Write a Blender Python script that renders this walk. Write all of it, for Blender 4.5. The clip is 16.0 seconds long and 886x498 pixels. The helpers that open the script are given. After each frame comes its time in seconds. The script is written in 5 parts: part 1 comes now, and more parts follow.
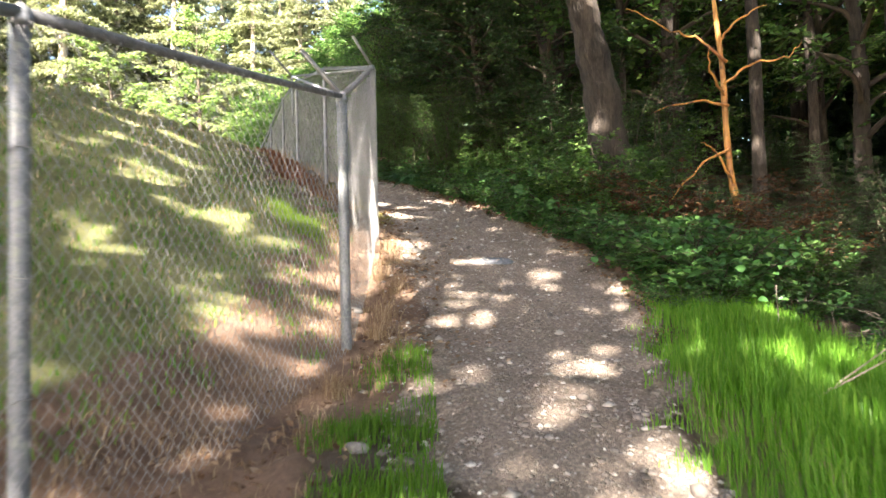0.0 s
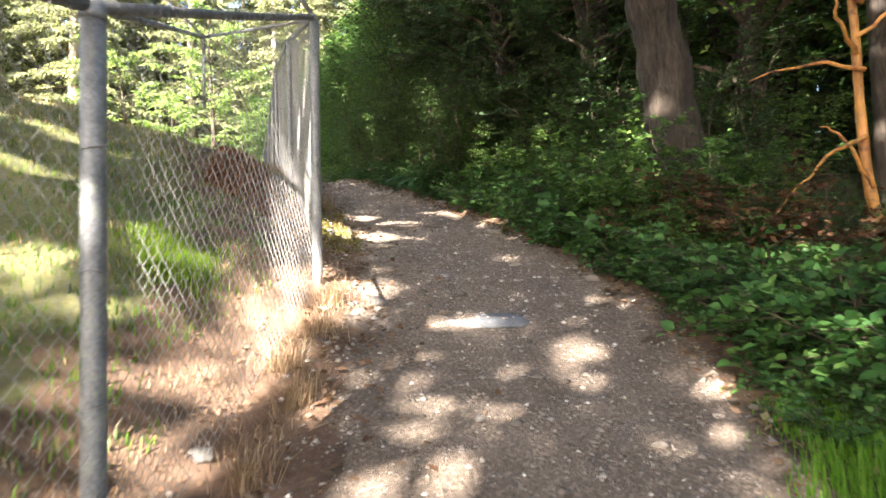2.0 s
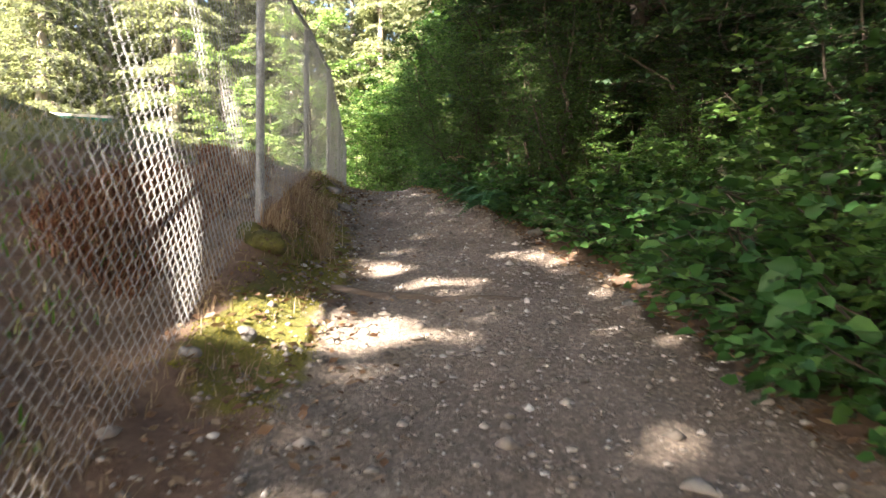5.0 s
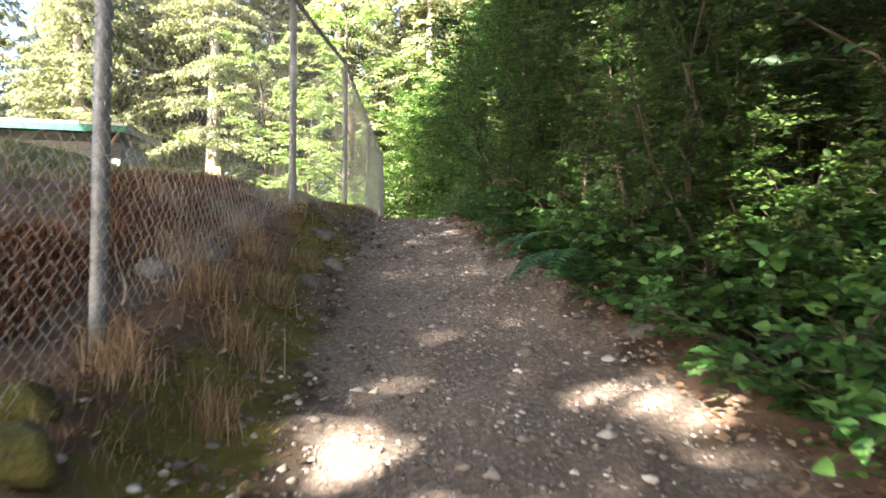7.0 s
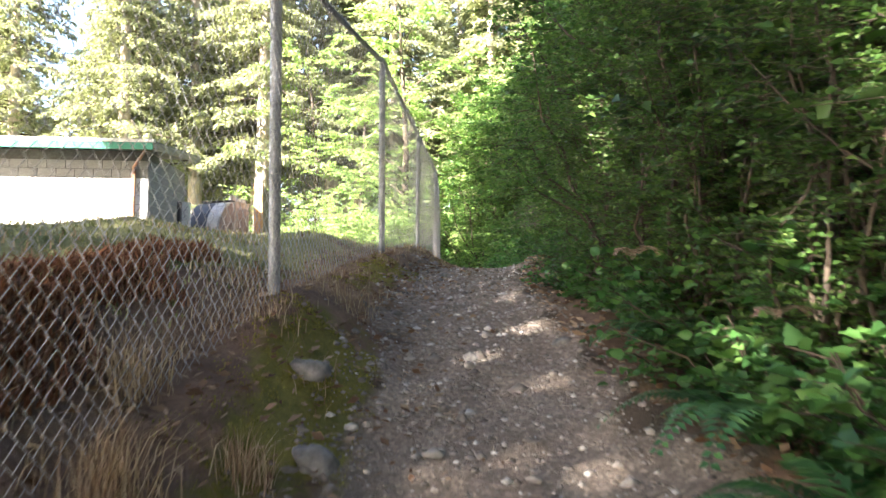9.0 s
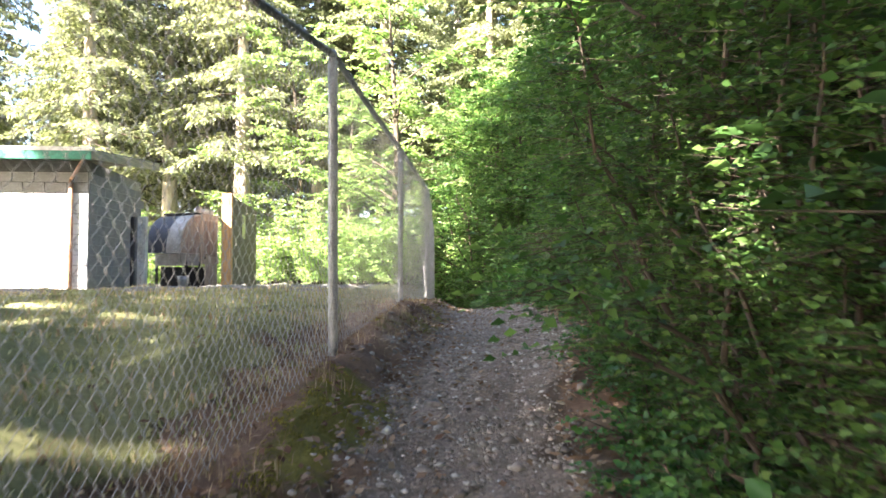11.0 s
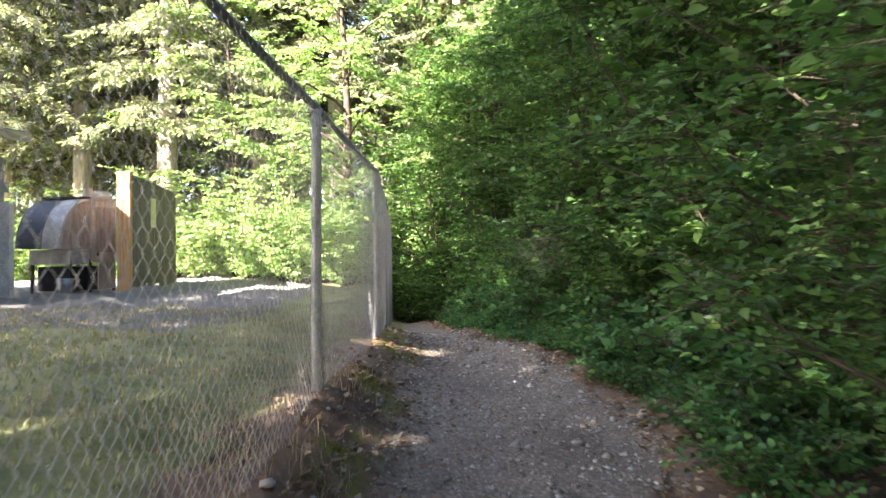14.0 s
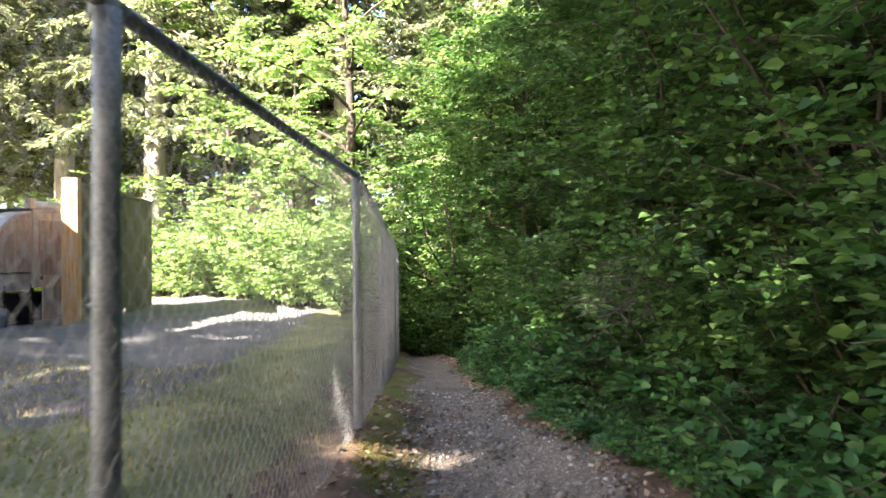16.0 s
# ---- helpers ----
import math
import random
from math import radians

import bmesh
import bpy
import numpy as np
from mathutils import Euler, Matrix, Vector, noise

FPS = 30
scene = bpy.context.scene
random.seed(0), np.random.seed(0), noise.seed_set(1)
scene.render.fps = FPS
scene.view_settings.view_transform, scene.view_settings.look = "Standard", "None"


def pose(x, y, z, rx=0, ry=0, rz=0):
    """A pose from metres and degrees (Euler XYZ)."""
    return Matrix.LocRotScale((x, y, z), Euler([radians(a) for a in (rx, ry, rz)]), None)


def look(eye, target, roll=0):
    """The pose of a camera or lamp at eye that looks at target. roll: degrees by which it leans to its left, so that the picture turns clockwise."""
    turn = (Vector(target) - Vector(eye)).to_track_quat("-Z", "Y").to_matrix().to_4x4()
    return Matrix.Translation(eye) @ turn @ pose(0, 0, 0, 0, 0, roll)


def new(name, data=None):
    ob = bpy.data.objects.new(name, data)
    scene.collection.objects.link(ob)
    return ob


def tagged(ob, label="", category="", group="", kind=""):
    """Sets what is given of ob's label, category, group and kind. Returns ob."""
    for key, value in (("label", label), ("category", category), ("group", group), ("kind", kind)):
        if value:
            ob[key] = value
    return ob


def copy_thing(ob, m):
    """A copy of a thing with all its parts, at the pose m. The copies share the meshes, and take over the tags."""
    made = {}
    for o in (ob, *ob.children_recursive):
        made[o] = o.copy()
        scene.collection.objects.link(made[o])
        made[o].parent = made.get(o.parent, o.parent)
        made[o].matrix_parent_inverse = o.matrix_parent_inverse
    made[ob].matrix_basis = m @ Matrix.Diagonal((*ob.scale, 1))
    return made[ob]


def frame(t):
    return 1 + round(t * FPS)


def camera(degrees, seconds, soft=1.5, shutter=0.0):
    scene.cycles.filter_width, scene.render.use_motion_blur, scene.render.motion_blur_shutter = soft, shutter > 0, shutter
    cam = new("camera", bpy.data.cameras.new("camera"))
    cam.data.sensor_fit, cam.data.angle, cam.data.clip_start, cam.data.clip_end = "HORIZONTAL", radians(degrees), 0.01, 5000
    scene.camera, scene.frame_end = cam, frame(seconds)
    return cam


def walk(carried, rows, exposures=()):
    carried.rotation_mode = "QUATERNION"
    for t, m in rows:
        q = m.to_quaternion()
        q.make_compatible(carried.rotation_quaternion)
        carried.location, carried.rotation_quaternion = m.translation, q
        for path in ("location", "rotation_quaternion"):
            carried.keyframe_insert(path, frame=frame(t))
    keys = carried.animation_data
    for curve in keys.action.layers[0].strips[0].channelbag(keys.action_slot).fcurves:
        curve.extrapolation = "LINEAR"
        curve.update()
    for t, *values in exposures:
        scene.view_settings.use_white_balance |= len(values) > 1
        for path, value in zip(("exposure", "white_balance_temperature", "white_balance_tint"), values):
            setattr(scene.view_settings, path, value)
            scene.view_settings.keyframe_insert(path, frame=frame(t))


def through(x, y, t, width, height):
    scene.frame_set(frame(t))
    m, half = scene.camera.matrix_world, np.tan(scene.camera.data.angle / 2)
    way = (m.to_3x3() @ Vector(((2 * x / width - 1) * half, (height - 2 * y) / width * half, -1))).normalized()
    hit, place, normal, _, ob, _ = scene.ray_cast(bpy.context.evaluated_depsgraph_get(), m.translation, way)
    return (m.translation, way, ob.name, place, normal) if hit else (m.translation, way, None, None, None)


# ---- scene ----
cam = camera(65.9, 16.0, shutter=0.4)
METRES, EYE, TILT, LEAN, TURN = 20.5, 1.25, 0.0, 0.0, -17.0
ROWS = [
    (0.0, 0.0, 0.0, 0.0, 0.08, 2.94, 1.53),
    (0.5, 0.0061, 0.036, 0.0051, 0.29, 2.88, 1.58),
    (1.0, 0.0126, 0.0693, 0.0126, 1.19, 3.1, 1.59),
    (1.5, 0.0171, 0.1047, 0.0177, 1.74, 2.97, 1.63),
    (2.0, 0.0228, 0.1377, 0.0232, 3.46, 3.1, 1.62),
    (2.5, 0.0264, 0.1699, 0.0272, 4.91, 3.03, 1.43),
    (3.0, 0.0286, 0.2031, 0.0327, 6.44, 3.07, 1.26),
    (5.5, 0.0201, 0.3597, 0.0691, 14.52, 2.88, 0.11),
    (6.0, 0.0145, 0.39, 0.0779, 14.99, 2.84, 0.05),
    (6.5, 0.0085, 0.42, 0.0862, 16.76, 2.9, 0.07),
    (7.0, 0.0007, 0.4488, 0.0934, 18.33, 2.95, -0.01),
    (7.5, -0.0087, 0.4784, 0.1017, 19.23, 3.07, -0.06),
    (8.0, -0.0183, 0.5044, 0.1095, 21.59, 3.19, -0.09),
    (8.5, -0.0304, 0.5315, 0.116, 22.69, 3.12, -0.06),
    (9.0, -0.0406, 0.5563, 0.1274, 23.42, 3.21, 0.02),
    (9.5, -0.0532, 0.5821, 0.135, 23.95, 2.95, 0.02),
    (10.0, -0.0632, 0.6098, 0.1461, 24.16, 2.91, 0.2),
    (12.5, -0.1133, 0.7335, 0.1829, 20.64, 0.92, 0.2),
    (13.0, -0.1249, 0.7593, 0.1869, 20.1, 0.36, 0.17),
    (13.5, -0.1345, 0.7874, 0.1914, 19.81, 0.3, 0.43),
    (14.0, -0.1448, 0.8157, 0.1935, 20.11, 0.23, 0.4),
    (14.5, -0.1567, 0.8444, 0.1966, 20.52, 0.24, 0.36),
    (15.0, -0.1693, 0.8735, 0.2009, 21.9, 0.28, 0.37),
    (15.5, -0.1807, 0.9046, 0.2052, 22.28, 0.28, 0.51),
    (16.0, -0.1868, 0.9339, 0.2081, 21.71, 0.62, 0.45),
]
walk(cam, [(t, pose(0, 0, EYE, TILT, LEAN, TURN) @ pose(METRES * x, METRES * y, METRES * z, 90 + pitch, roll, yaw)) for t, x, y, z, yaw, pitch, roll in ROWS],
     exposures=((0.0, 3.75, 6600, 16), (3.0, 3.62, 6700, 16), (5.5, 3.52, 6700, 16), (8.0, 4.1, 6550, 16), (10.0, 4.1, 6450, 16), (12.5, 3.95, 6400, 16), (16.0, 3.6, 6400, 16)))

# ---- world, sun, exposure ----
SUN_FROM = Vector((-0.52, -0.66, 0.54)).normalized()
world = bpy.data.worlds.new("daylight")
scene.world = world
world.use_nodes = True
wn = world.node_tree.nodes
sky = wn.new("ShaderNodeTexSky")
sky.sky_type = "NISHITA"
sky.sun_disc = False
sky.sun_elevation = math.asin(SUN_FROM.z)
sky.sun_rotation = math.atan2(SUN_FROM.x, SUN_FROM.y)
sky.dust_density = 2.5
world.node_tree.links.new(sky.outputs[0], wn["Background"].inputs[0])
wn["Background"].inputs[1].default_value = 0.062
sun = new("sun", bpy.data.lights.new("sun", "SUN"))
sun.data.energy, sun.data.angle, sun.data.color = 5.0, radians(0.53), (1.0, 0.93, 0.80)
sun.matrix_world = look(SUN_FROM * 60, (0, 0, 0))


# ---- materials ----
def mat(name):
    m = bpy.data.materials.new(name)
    m.use_nodes = True
    return m, m.node_tree.nodes, m.node_tree.links, m.node_tree.nodes["Principled BSDF"]


def ramp(nodes, stops):
    r = nodes.new("ShaderNodeValToRGB")
    while len(r.color_ramp.elements) < len(stops):
        r.color_ramp.elements.new(0.5)
    for e, (p, c) in zip(r.color_ramp.elements, stops):
        e.position, e.color = p, (*c, 1)
    return r


def noise_tex(nodes, links, scale, detail=6, rough=0.6, coord="Object", stretch=None):
    tc = nodes.new("ShaderNodeTexCoord")
    n = nodes.new("ShaderNodeTexNoise")
    n.inputs["Scale"].default_value, n.inputs["Detail"].default_value, n.inputs["Roughness"].default_value = scale, detail, rough
    if stretch:
        mp = nodes.new("ShaderNodeMapping")
        mp.inputs["Scale"].default_value = stretch
        links.new(tc.outputs[coord], mp.inputs[0])
        links.new(mp.outputs[0], n.inputs[0])
    else:
        links.new(tc.outputs[coord], n.inputs[0])
    return n


def mix_col(nodes, links, fac, a, b, blend="MIX"):
    m = nodes.new("ShaderNodeMix")
    m.data_type, m.blend_type = "RGBA", blend
    for socket, v in ((m.inputs[0], fac), (m.inputs[6], a), (m.inputs[7], b)):
        if isinstance(v, (int, float)):
            socket.default_value = v
        elif isinstance(v, tuple):
            socket.default_value = (*v, 1)
        else:
            links.new(v, socket)
    return m.outputs[2]


def bump(nodes, links, height, strength, distance, bsdf):
    b = nodes.new("ShaderNodeBump")
    b.inputs["Strength"].default_value, b.inputs["Distance"].default_value = strength, distance
    links.new(height, b.inputs["Height"])
    links.new(b.outputs[0], bsdf.inputs["Normal"])


def surface(name, dark, light, scale, rough=0.8, metal=0.0, relief=0.3, depth=0.01, fine=8.0, stretch=None, spots=None):
    """Two scales of noise between two colours, with relief; spots: a third colour in blotches."""
    m, n, l, p = mat(name)
    big = noise_tex(n, l, scale, stretch=stretch)
    small = noise_tex(n, l, scale * fine, stretch=stretch)
    r = ramp(n, ((0.32, dark), (0.68, light)))
    l.new(big.outputs[0], r.inputs[0])
    col = mix_col(n, l, 0.55, r.outputs[0], small.outputs[0], "OVERLAY")
    if spots:
        s = noise_tex(n, l, scale * 2.7, 4)
        sr = ramp(n, ((0.56, (0, 0, 0)), (0.66, (1, 1, 1))))
        l.new(s.outputs[0], sr.inputs[0])
        col = mix_col(n, l, sr.outputs[0], col, spots)
    l.new(col, p.inputs["Base Color"])
    p.inputs["Roughness"].default_value, p.inputs["Metallic"].default_value = rough, metal
    bump(n, l, small.outputs[0], relief, depth, p)
    return m


def leaf_mat(name, a, b, c, through=0.4, rough=0.42):
    """Leaves: three greens, one by one different, that let light through."""
    m, n, l, p = mat(name)
    geo, info = n.new("ShaderNodeNewGeometry"), n.new("ShaderNodeObjectInfo")
    r = ramp(n, ((0.0, a), (0.55, b), (1.0, c)))
    l.new(geo.outputs["Random Per Island"], r.inputs[0])
    hs = n.new("ShaderNodeHueSaturation")
    mr = n.new("ShaderNodeMapRange")
    mr.inputs[3].default_value, mr.inputs[4].default_value = 0.75, 1.2
    l.new(info.outputs["Random"], mr.inputs[0])
    l.new(mr.outputs[0], hs.inputs["Value"])
    l.new(r.outputs[0], hs.inputs["Color"])
    l.new(hs.outputs[0], p.inputs["Base Color"])
    p.inputs["Roughness"].default_value = rough
    p.inputs["Specular IOR Level"].default_value = 0.22
    t = n.new("ShaderNodeBsdfTranslucent")
    warm = mix_col(n, l, 1.0, hs.outputs[0], (1.4, 1.4, 0.95), "MULTIPLY")
    l.new(warm, t.inputs[0])
    mx = n.new("ShaderNodeMixShader")
    mx.inputs[0].default_value = through
    l.new(p.outputs[0], mx.inputs[1])
    l.new(t.outputs[0], mx.inputs[2])
    l.new(mx.outputs[0], n["Material Output"].inputs[0])
    return m


M_HAZEL = leaf_mat("leaf_broad_green", (0.036, 0.086, 0.024), (0.070, 0.150, 0.038), (0.155, 0.255, 0.070))
M_SALAL = leaf_mat("leaf_dark_glossy", (0.030, 0.085, 0.026), (0.055, 0.145, 0.038), (0.115, 0.225, 0.060), 0.3, 0.42)
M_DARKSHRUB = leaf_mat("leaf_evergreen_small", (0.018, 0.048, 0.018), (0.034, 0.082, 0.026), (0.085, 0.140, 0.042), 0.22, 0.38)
# yellow-green leaves, brightened so the colour itself carries sunlight
M_LEAF_SUNLIT = leaf_mat("leaf_sunlit_lime", (0.12, 0.21, 0.065), (0.215, 0.32, 0.115), (0.34, 0.42, 0.20), 0.5)
M_FIR = leaf_mat("needles_fir", (0.035, 0.060, 0.022), (0.070, 0.100, 0.034), (0.14, 0.16, 0.06), 0.3, 0.5)
# lit copy of the fir needles: sunlight put into the paler colour
M_FIR_SUNLIT = leaf_mat("needles_sunlit", (0.14, 0.17, 0.10), (0.24, 0.27, 0.165), (0.40, 0.41, 0.29), 0.5, 0.6)
M_FERN = leaf_mat("fern_frond_green", (0.035, 0.10, 0.040), (0.05, 0.14, 0.055), (0.09, 0.19, 0.06), 0.35)
M_GRASS = leaf_mat("grass_blade_bright", (0.07, 0.17, 0.018), (0.11, 0.25, 0.025), (0.18, 0.31, 0.05), 0.5)
# lit copy of the grass blades, lime to stand for a sun patch
M_GRASS_SUNLIT = leaf_mat("grass_blade_sunlit", (0.13, 0.24, 0.03), (0.21, 0.33, 0.05), (0.30, 0.40, 0.09), 0.5)
M_DEADLEAF = leaf_mat("leaf_dead_brown", (0.055, 0.028, 0.016), (0.11, 0.055, 0.03), (0.21, 0.115, 0.06), 0.3, 0.8)
M_STRAW = leaf_mat("grass_dry_straw", (0.22, 0.14, 0.088), (0.37, 0.26, 0.17), (0.54, 0.43, 0.30), 0.3, 0.7)
M_TURF = leaf_mat("turf_mossy_blade", (0.12, 0.135, 0.05), (0.22, 0.225, 0.095), (0.36, 0.35, 0.20), 0.35, 0.7)
M_RUST = leaf_mat("bracken_dead_rust", (0.15, 0.062, 0.038), (0.29, 0.125, 0.072), (0.44, 0.27, 0.18), 0.3, 0.8)
M_MOSS = leaf_mat("moss_tuft", (0.09, 0.085, 0.02), (0.19, 0.17, 0.03), (0.34, 0.30, 0.06), 0.25, 0.9)
M_LITTER = leaf_mat("leaf_litter", (0.12, 0.065, 0.035), (0.23, 0.14, 0.085), (0.42, 0.31, 0.22), 0.15, 0.8)

M_BARK = surface("bark_fir", (0.015, 0.012, 0.009), (0.075, 0.058, 0.045), 4.5, 0.95, relief=1.0, depth=0.06, fine=4, stretch=(2.2, 2.2, 0.55))
# trunk bark lightened to carry the sun that falls on it
M_BARK_SUNLIT = surface("bark_sunlit", (0.24, 0.20, 0.16), (0.52, 0.46, 0.39), 2.5, 0.9, relief=0.6, depth=0.02, stretch=(3, 3, 0.5))
M_MADRONE = surface("bark_orange_peeling", (0.22, 0.075, 0.02), (0.60, 0.30, 0.07), 3.0, 0.55, relief=0.4, depth=0.01, fine=4, stretch=(2, 2, 0.5), spots=(0.10, 0.045, 0.025))
M_TWIG = surface("twig_brown", (0.032, 0.025, 0.018), (0.095, 0.070, 0.048), 6.0, 0.9)
M_GALV = surface("galvanised_steel", (0.15, 0.16, 0.175), (0.31, 0.32, 0.34), 9.0, 0.52, 0.4, relief=0.15, depth=0.002, spots=(0.30, 0.32, 0.29))
M_RAIL = surface("galvanised_rail_weathered", (0.13, 0.13, 0.135), (0.27, 0.275, 0.285), 12.0, 0.6, 0.4, relief=0.15, depth=0.002)
M_WIRE = surface("galvanised_wire", (0.20, 0.20, 0.205), (0.35, 0.35, 0.345), 14.0, 0.5, 0.45, relief=0.1, depth=0.001)
M_WHITE = surface("white_painted_block", (0.66, 0.66, 0.66), (0.82, 0.82, 0.82), 1.6, 0.75, relief=0.25, depth=0.006, fine=14)
M_BLOCK = surface("grey_concrete_block", (0.17, 0.165, 0.155), (0.30, 0.295, 0.28), 2.0, 0.95, relief=0.5, depth=0.008, fine=14)
M_GREEN = surface("green_painted_fascia", (0.015, 0.13, 0.085), (0.03, 0.21, 0.14), 3.0, 0.5, relief=0.1)
M_ROOF = surface("pale_roof_edge", (0.45, 0.44, 0.40), (0.66, 0.64, 0.58), 3.0, 0.8, relief=0.3)
M_SHINGLE = surface("mossy_roofing", (0.10, 0.10, 0.085), (0.22, 0.21, 0.17), 2.5, 0.95, relief=0.7, spots=(0.15, 0.16, 0.06))
M_SOFFIT = surface("weathered_trim_board", (0.20, 0.18, 0.12), (0.38, 0.34, 0.23), 4.0, 0.85, stretch=(1, 0.3, 4))
M_PIPE = surface("rusty_brown_pipe", (0.16, 0.085, 0.05), (0.33, 0.19, 0.11), 6.0, 0.7)
M_PLANK_DARK = surface("plank_dark_brown", (0.07, 0.056, 0.046), (0.19, 0.158, 0.13), 4.0, 0.9, relief=0.5, stretch=(6, 6, 0.5))
M_PLANK_WARM = surface("plank_warm_timber", (0.34, 0.17, 0.07), (0.60, 0.36, 0.17), 4.0, 0.8, relief=0.4, stretch=(6, 6, 0.5))
M_PLY = surface("plywood_weathered", (0.30, 0.24, 0.19), (0.56, 0.47, 0.38), 3.0, 0.85, stretch=(3, 3, 0.6))
M_PLANK_GREY = surface("plywood_brown_grey", (0.20, 0.15, 0.12), (0.38, 0.30, 0.24), 3.5, 0.85, stretch=(3, 3, 0.6))
M_BLACK = surface("black_steel", (0.012, 0.012, 0.014), (0.04, 0.04, 0.045), 5.0, 0.45, 0.5)
M_HOOD = surface("dark_blue_steel_hood", (0.015, 0.02, 0.035), (0.03, 0.04, 0.062), 5.0, 0.5, 0.1)
M_STEEL = surface("brushed_pale_steel", (0.32, 0.30, 0.28), (0.52, 0.50, 0.47), 6.0, 0.5, 0.5)
M_SIGN = surface("yellowed_notice", (0.45, 0.44, 0.22), (0.62, 0.60, 0.32), 7.0, 0.7)
M_STONE = surface("pale_stone", (0.10, 0.093, 0.086), (0.25, 0.235, 0.215), 11.0, 0.9, relief=0.5, depth=0.01, fine=5)
M_SLAB = surface("blue_grey_slab", (0.10, 0.11, 0.122), (0.19, 0.20, 0.22), 7.0, 1.0, relief=0.4)
M_LOG = surface("weathered_log", (0.10, 0.072, 0.052), (0.22, 0.165, 0.125), 5.0, 0.9, relief=0.7, stretch=(0.5, 5, 5))
M_MOSSROCK = surface("olive_moss_cushion", (0.05, 0.055, 0.014), (0.16, 0.15, 0.035), 7.0, 1.0, relief=1.0, depth=0.03, fine=9, spots=(0.10, 0.075, 0.04))
M_DEADFROND = leaf_mat("frond_withered", (0.20, 0.12, 0.09), (0.36, 0.25, 0.20), (0.52, 0.42, 0.36), 0.3, 0.8)


def pebble_mat():
    m, n, l, p = mat("pebble_mixed")
    geo = n.new("ShaderNodeNewGeometry")
    r = ramp(n, ((0.0, (0.12, 0.10, 0.085)), (0.6, (0.25, 0.215, 0.185)), (0.9, (0.37, 0.335, 0.295)), (1.0, (0.56, 0.53, 0.49))))
    l.new(geo.outputs["Random Per Island"], r.inputs[0])
    small = noise_tex(n, l, 60)
    l.new(mix_col(n, l, 0.4, r.outputs[0], small.outputs[0], "OVERLAY"), p.inputs["Base Color"])
    p.inputs["Roughness"].default_value = 0.9
    return m


M_PEBBLE = pebble_mat()


def ground_mat():
    """Forest floor, packed gravel of the path, turf, dry bank and road, told apart by the masks of the ground mesh."""
    m, n, l, p = mat("ground_mixed")

    def mask(name):
        a = n.new("ShaderNodeAttribute")
        a.attribute_name = name
        return a.outputs["Fac"]

    def tone(scale, dark, light, fine, amount=0.6):
        big, small = noise_tex(n, l, scale), noise_tex(n, l, fine, 8, 0.7)
        r = ramp(n, ((0.3, dark), (0.7, light)))
        l.new(big.outputs[0], r.inputs[0])
        return mix_col(n, l, amount, r.outputs[0], small.outputs[0], "OVERLAY")

    floor = tone(2.0, (0.045, 0.032, 0.022), (0.12, 0.085, 0.055), 30)
    path = tone(1.1, (0.190, 0.150, 0.120), (0.325, 0.265, 0.215), 75, 0.75)
    turf = tone(1.4, (0.13, 0.145, 0.05), (0.32, 0.31, 0.145), 28)
    bank = tone(2.2, (0.10, 0.062, 0.042), (0.28, 0.18, 0.12), 34)
    road = tone(0.8, (0.12, 0.115, 0.11), (0.20, 0.19, 0.18), 50)
    moss = tone(3.0, (0.10, 0.10, 0.02), (0.24, 0.22, 0.045), 40)
    vor = n.new("ShaderNodeTexVoronoi")
    vor.inputs["Scale"].default_value = 55
    tc = n.new("ShaderNodeTexCoord")
    l.new(tc.outputs["Object"], vor.inputs["Vector"])
    peb = ramp(n, ((0.0, (0.5, 0.5, 0.5)), (0.6, (0.95, 0.94, 0.93)), (1.0, (1.75, 1.7, 1.62))))
    l.new(vor.outputs["Color"], peb.inputs[0])
    path = mix_col(n, l, 0.8, path, mix_col(n, l, 1.0, path, peb.outputs[0], "MULTIPLY"))
    col = floor
    for name, c in (("turf", turf), ("bank", bank), ("road", road), ("path", path), ("moss", moss)):
        ragged = noise_tex(n, l, 7.0, 5)
        add = n.new("ShaderNodeMath")
        add.operation = "ADD"
        l.new(mask(name), add.inputs[0])
        sub = n.new("ShaderNodeMath")
        sub.operation = "MULTIPLY_ADD"
        sub.inputs[1].default_value, sub.inputs[2].default_value = 1.1, -0.55
        l.new(ragged.outputs[0], sub.inputs[0])
        l.new(sub.outputs[0], add.inputs[1])
        edge = ramp(n, ((0.38, (0, 0, 0)), (0.62, (1, 1, 1))))
        l.new(add.outputs[0], edge.inputs[0])
        col = mix_col(n, l, edge.outputs[0], col, c)
    l.new(col, p.inputs["Base Color"])
    p.inputs["Roughness"].default_value = 0.97
    grit = noise_tex(n, l, 55, 9, 0.75)
    bump(n, l, grit.outputs[0], 0.9, 0.03, p)
    return m


M_GROUND = ground_mat()


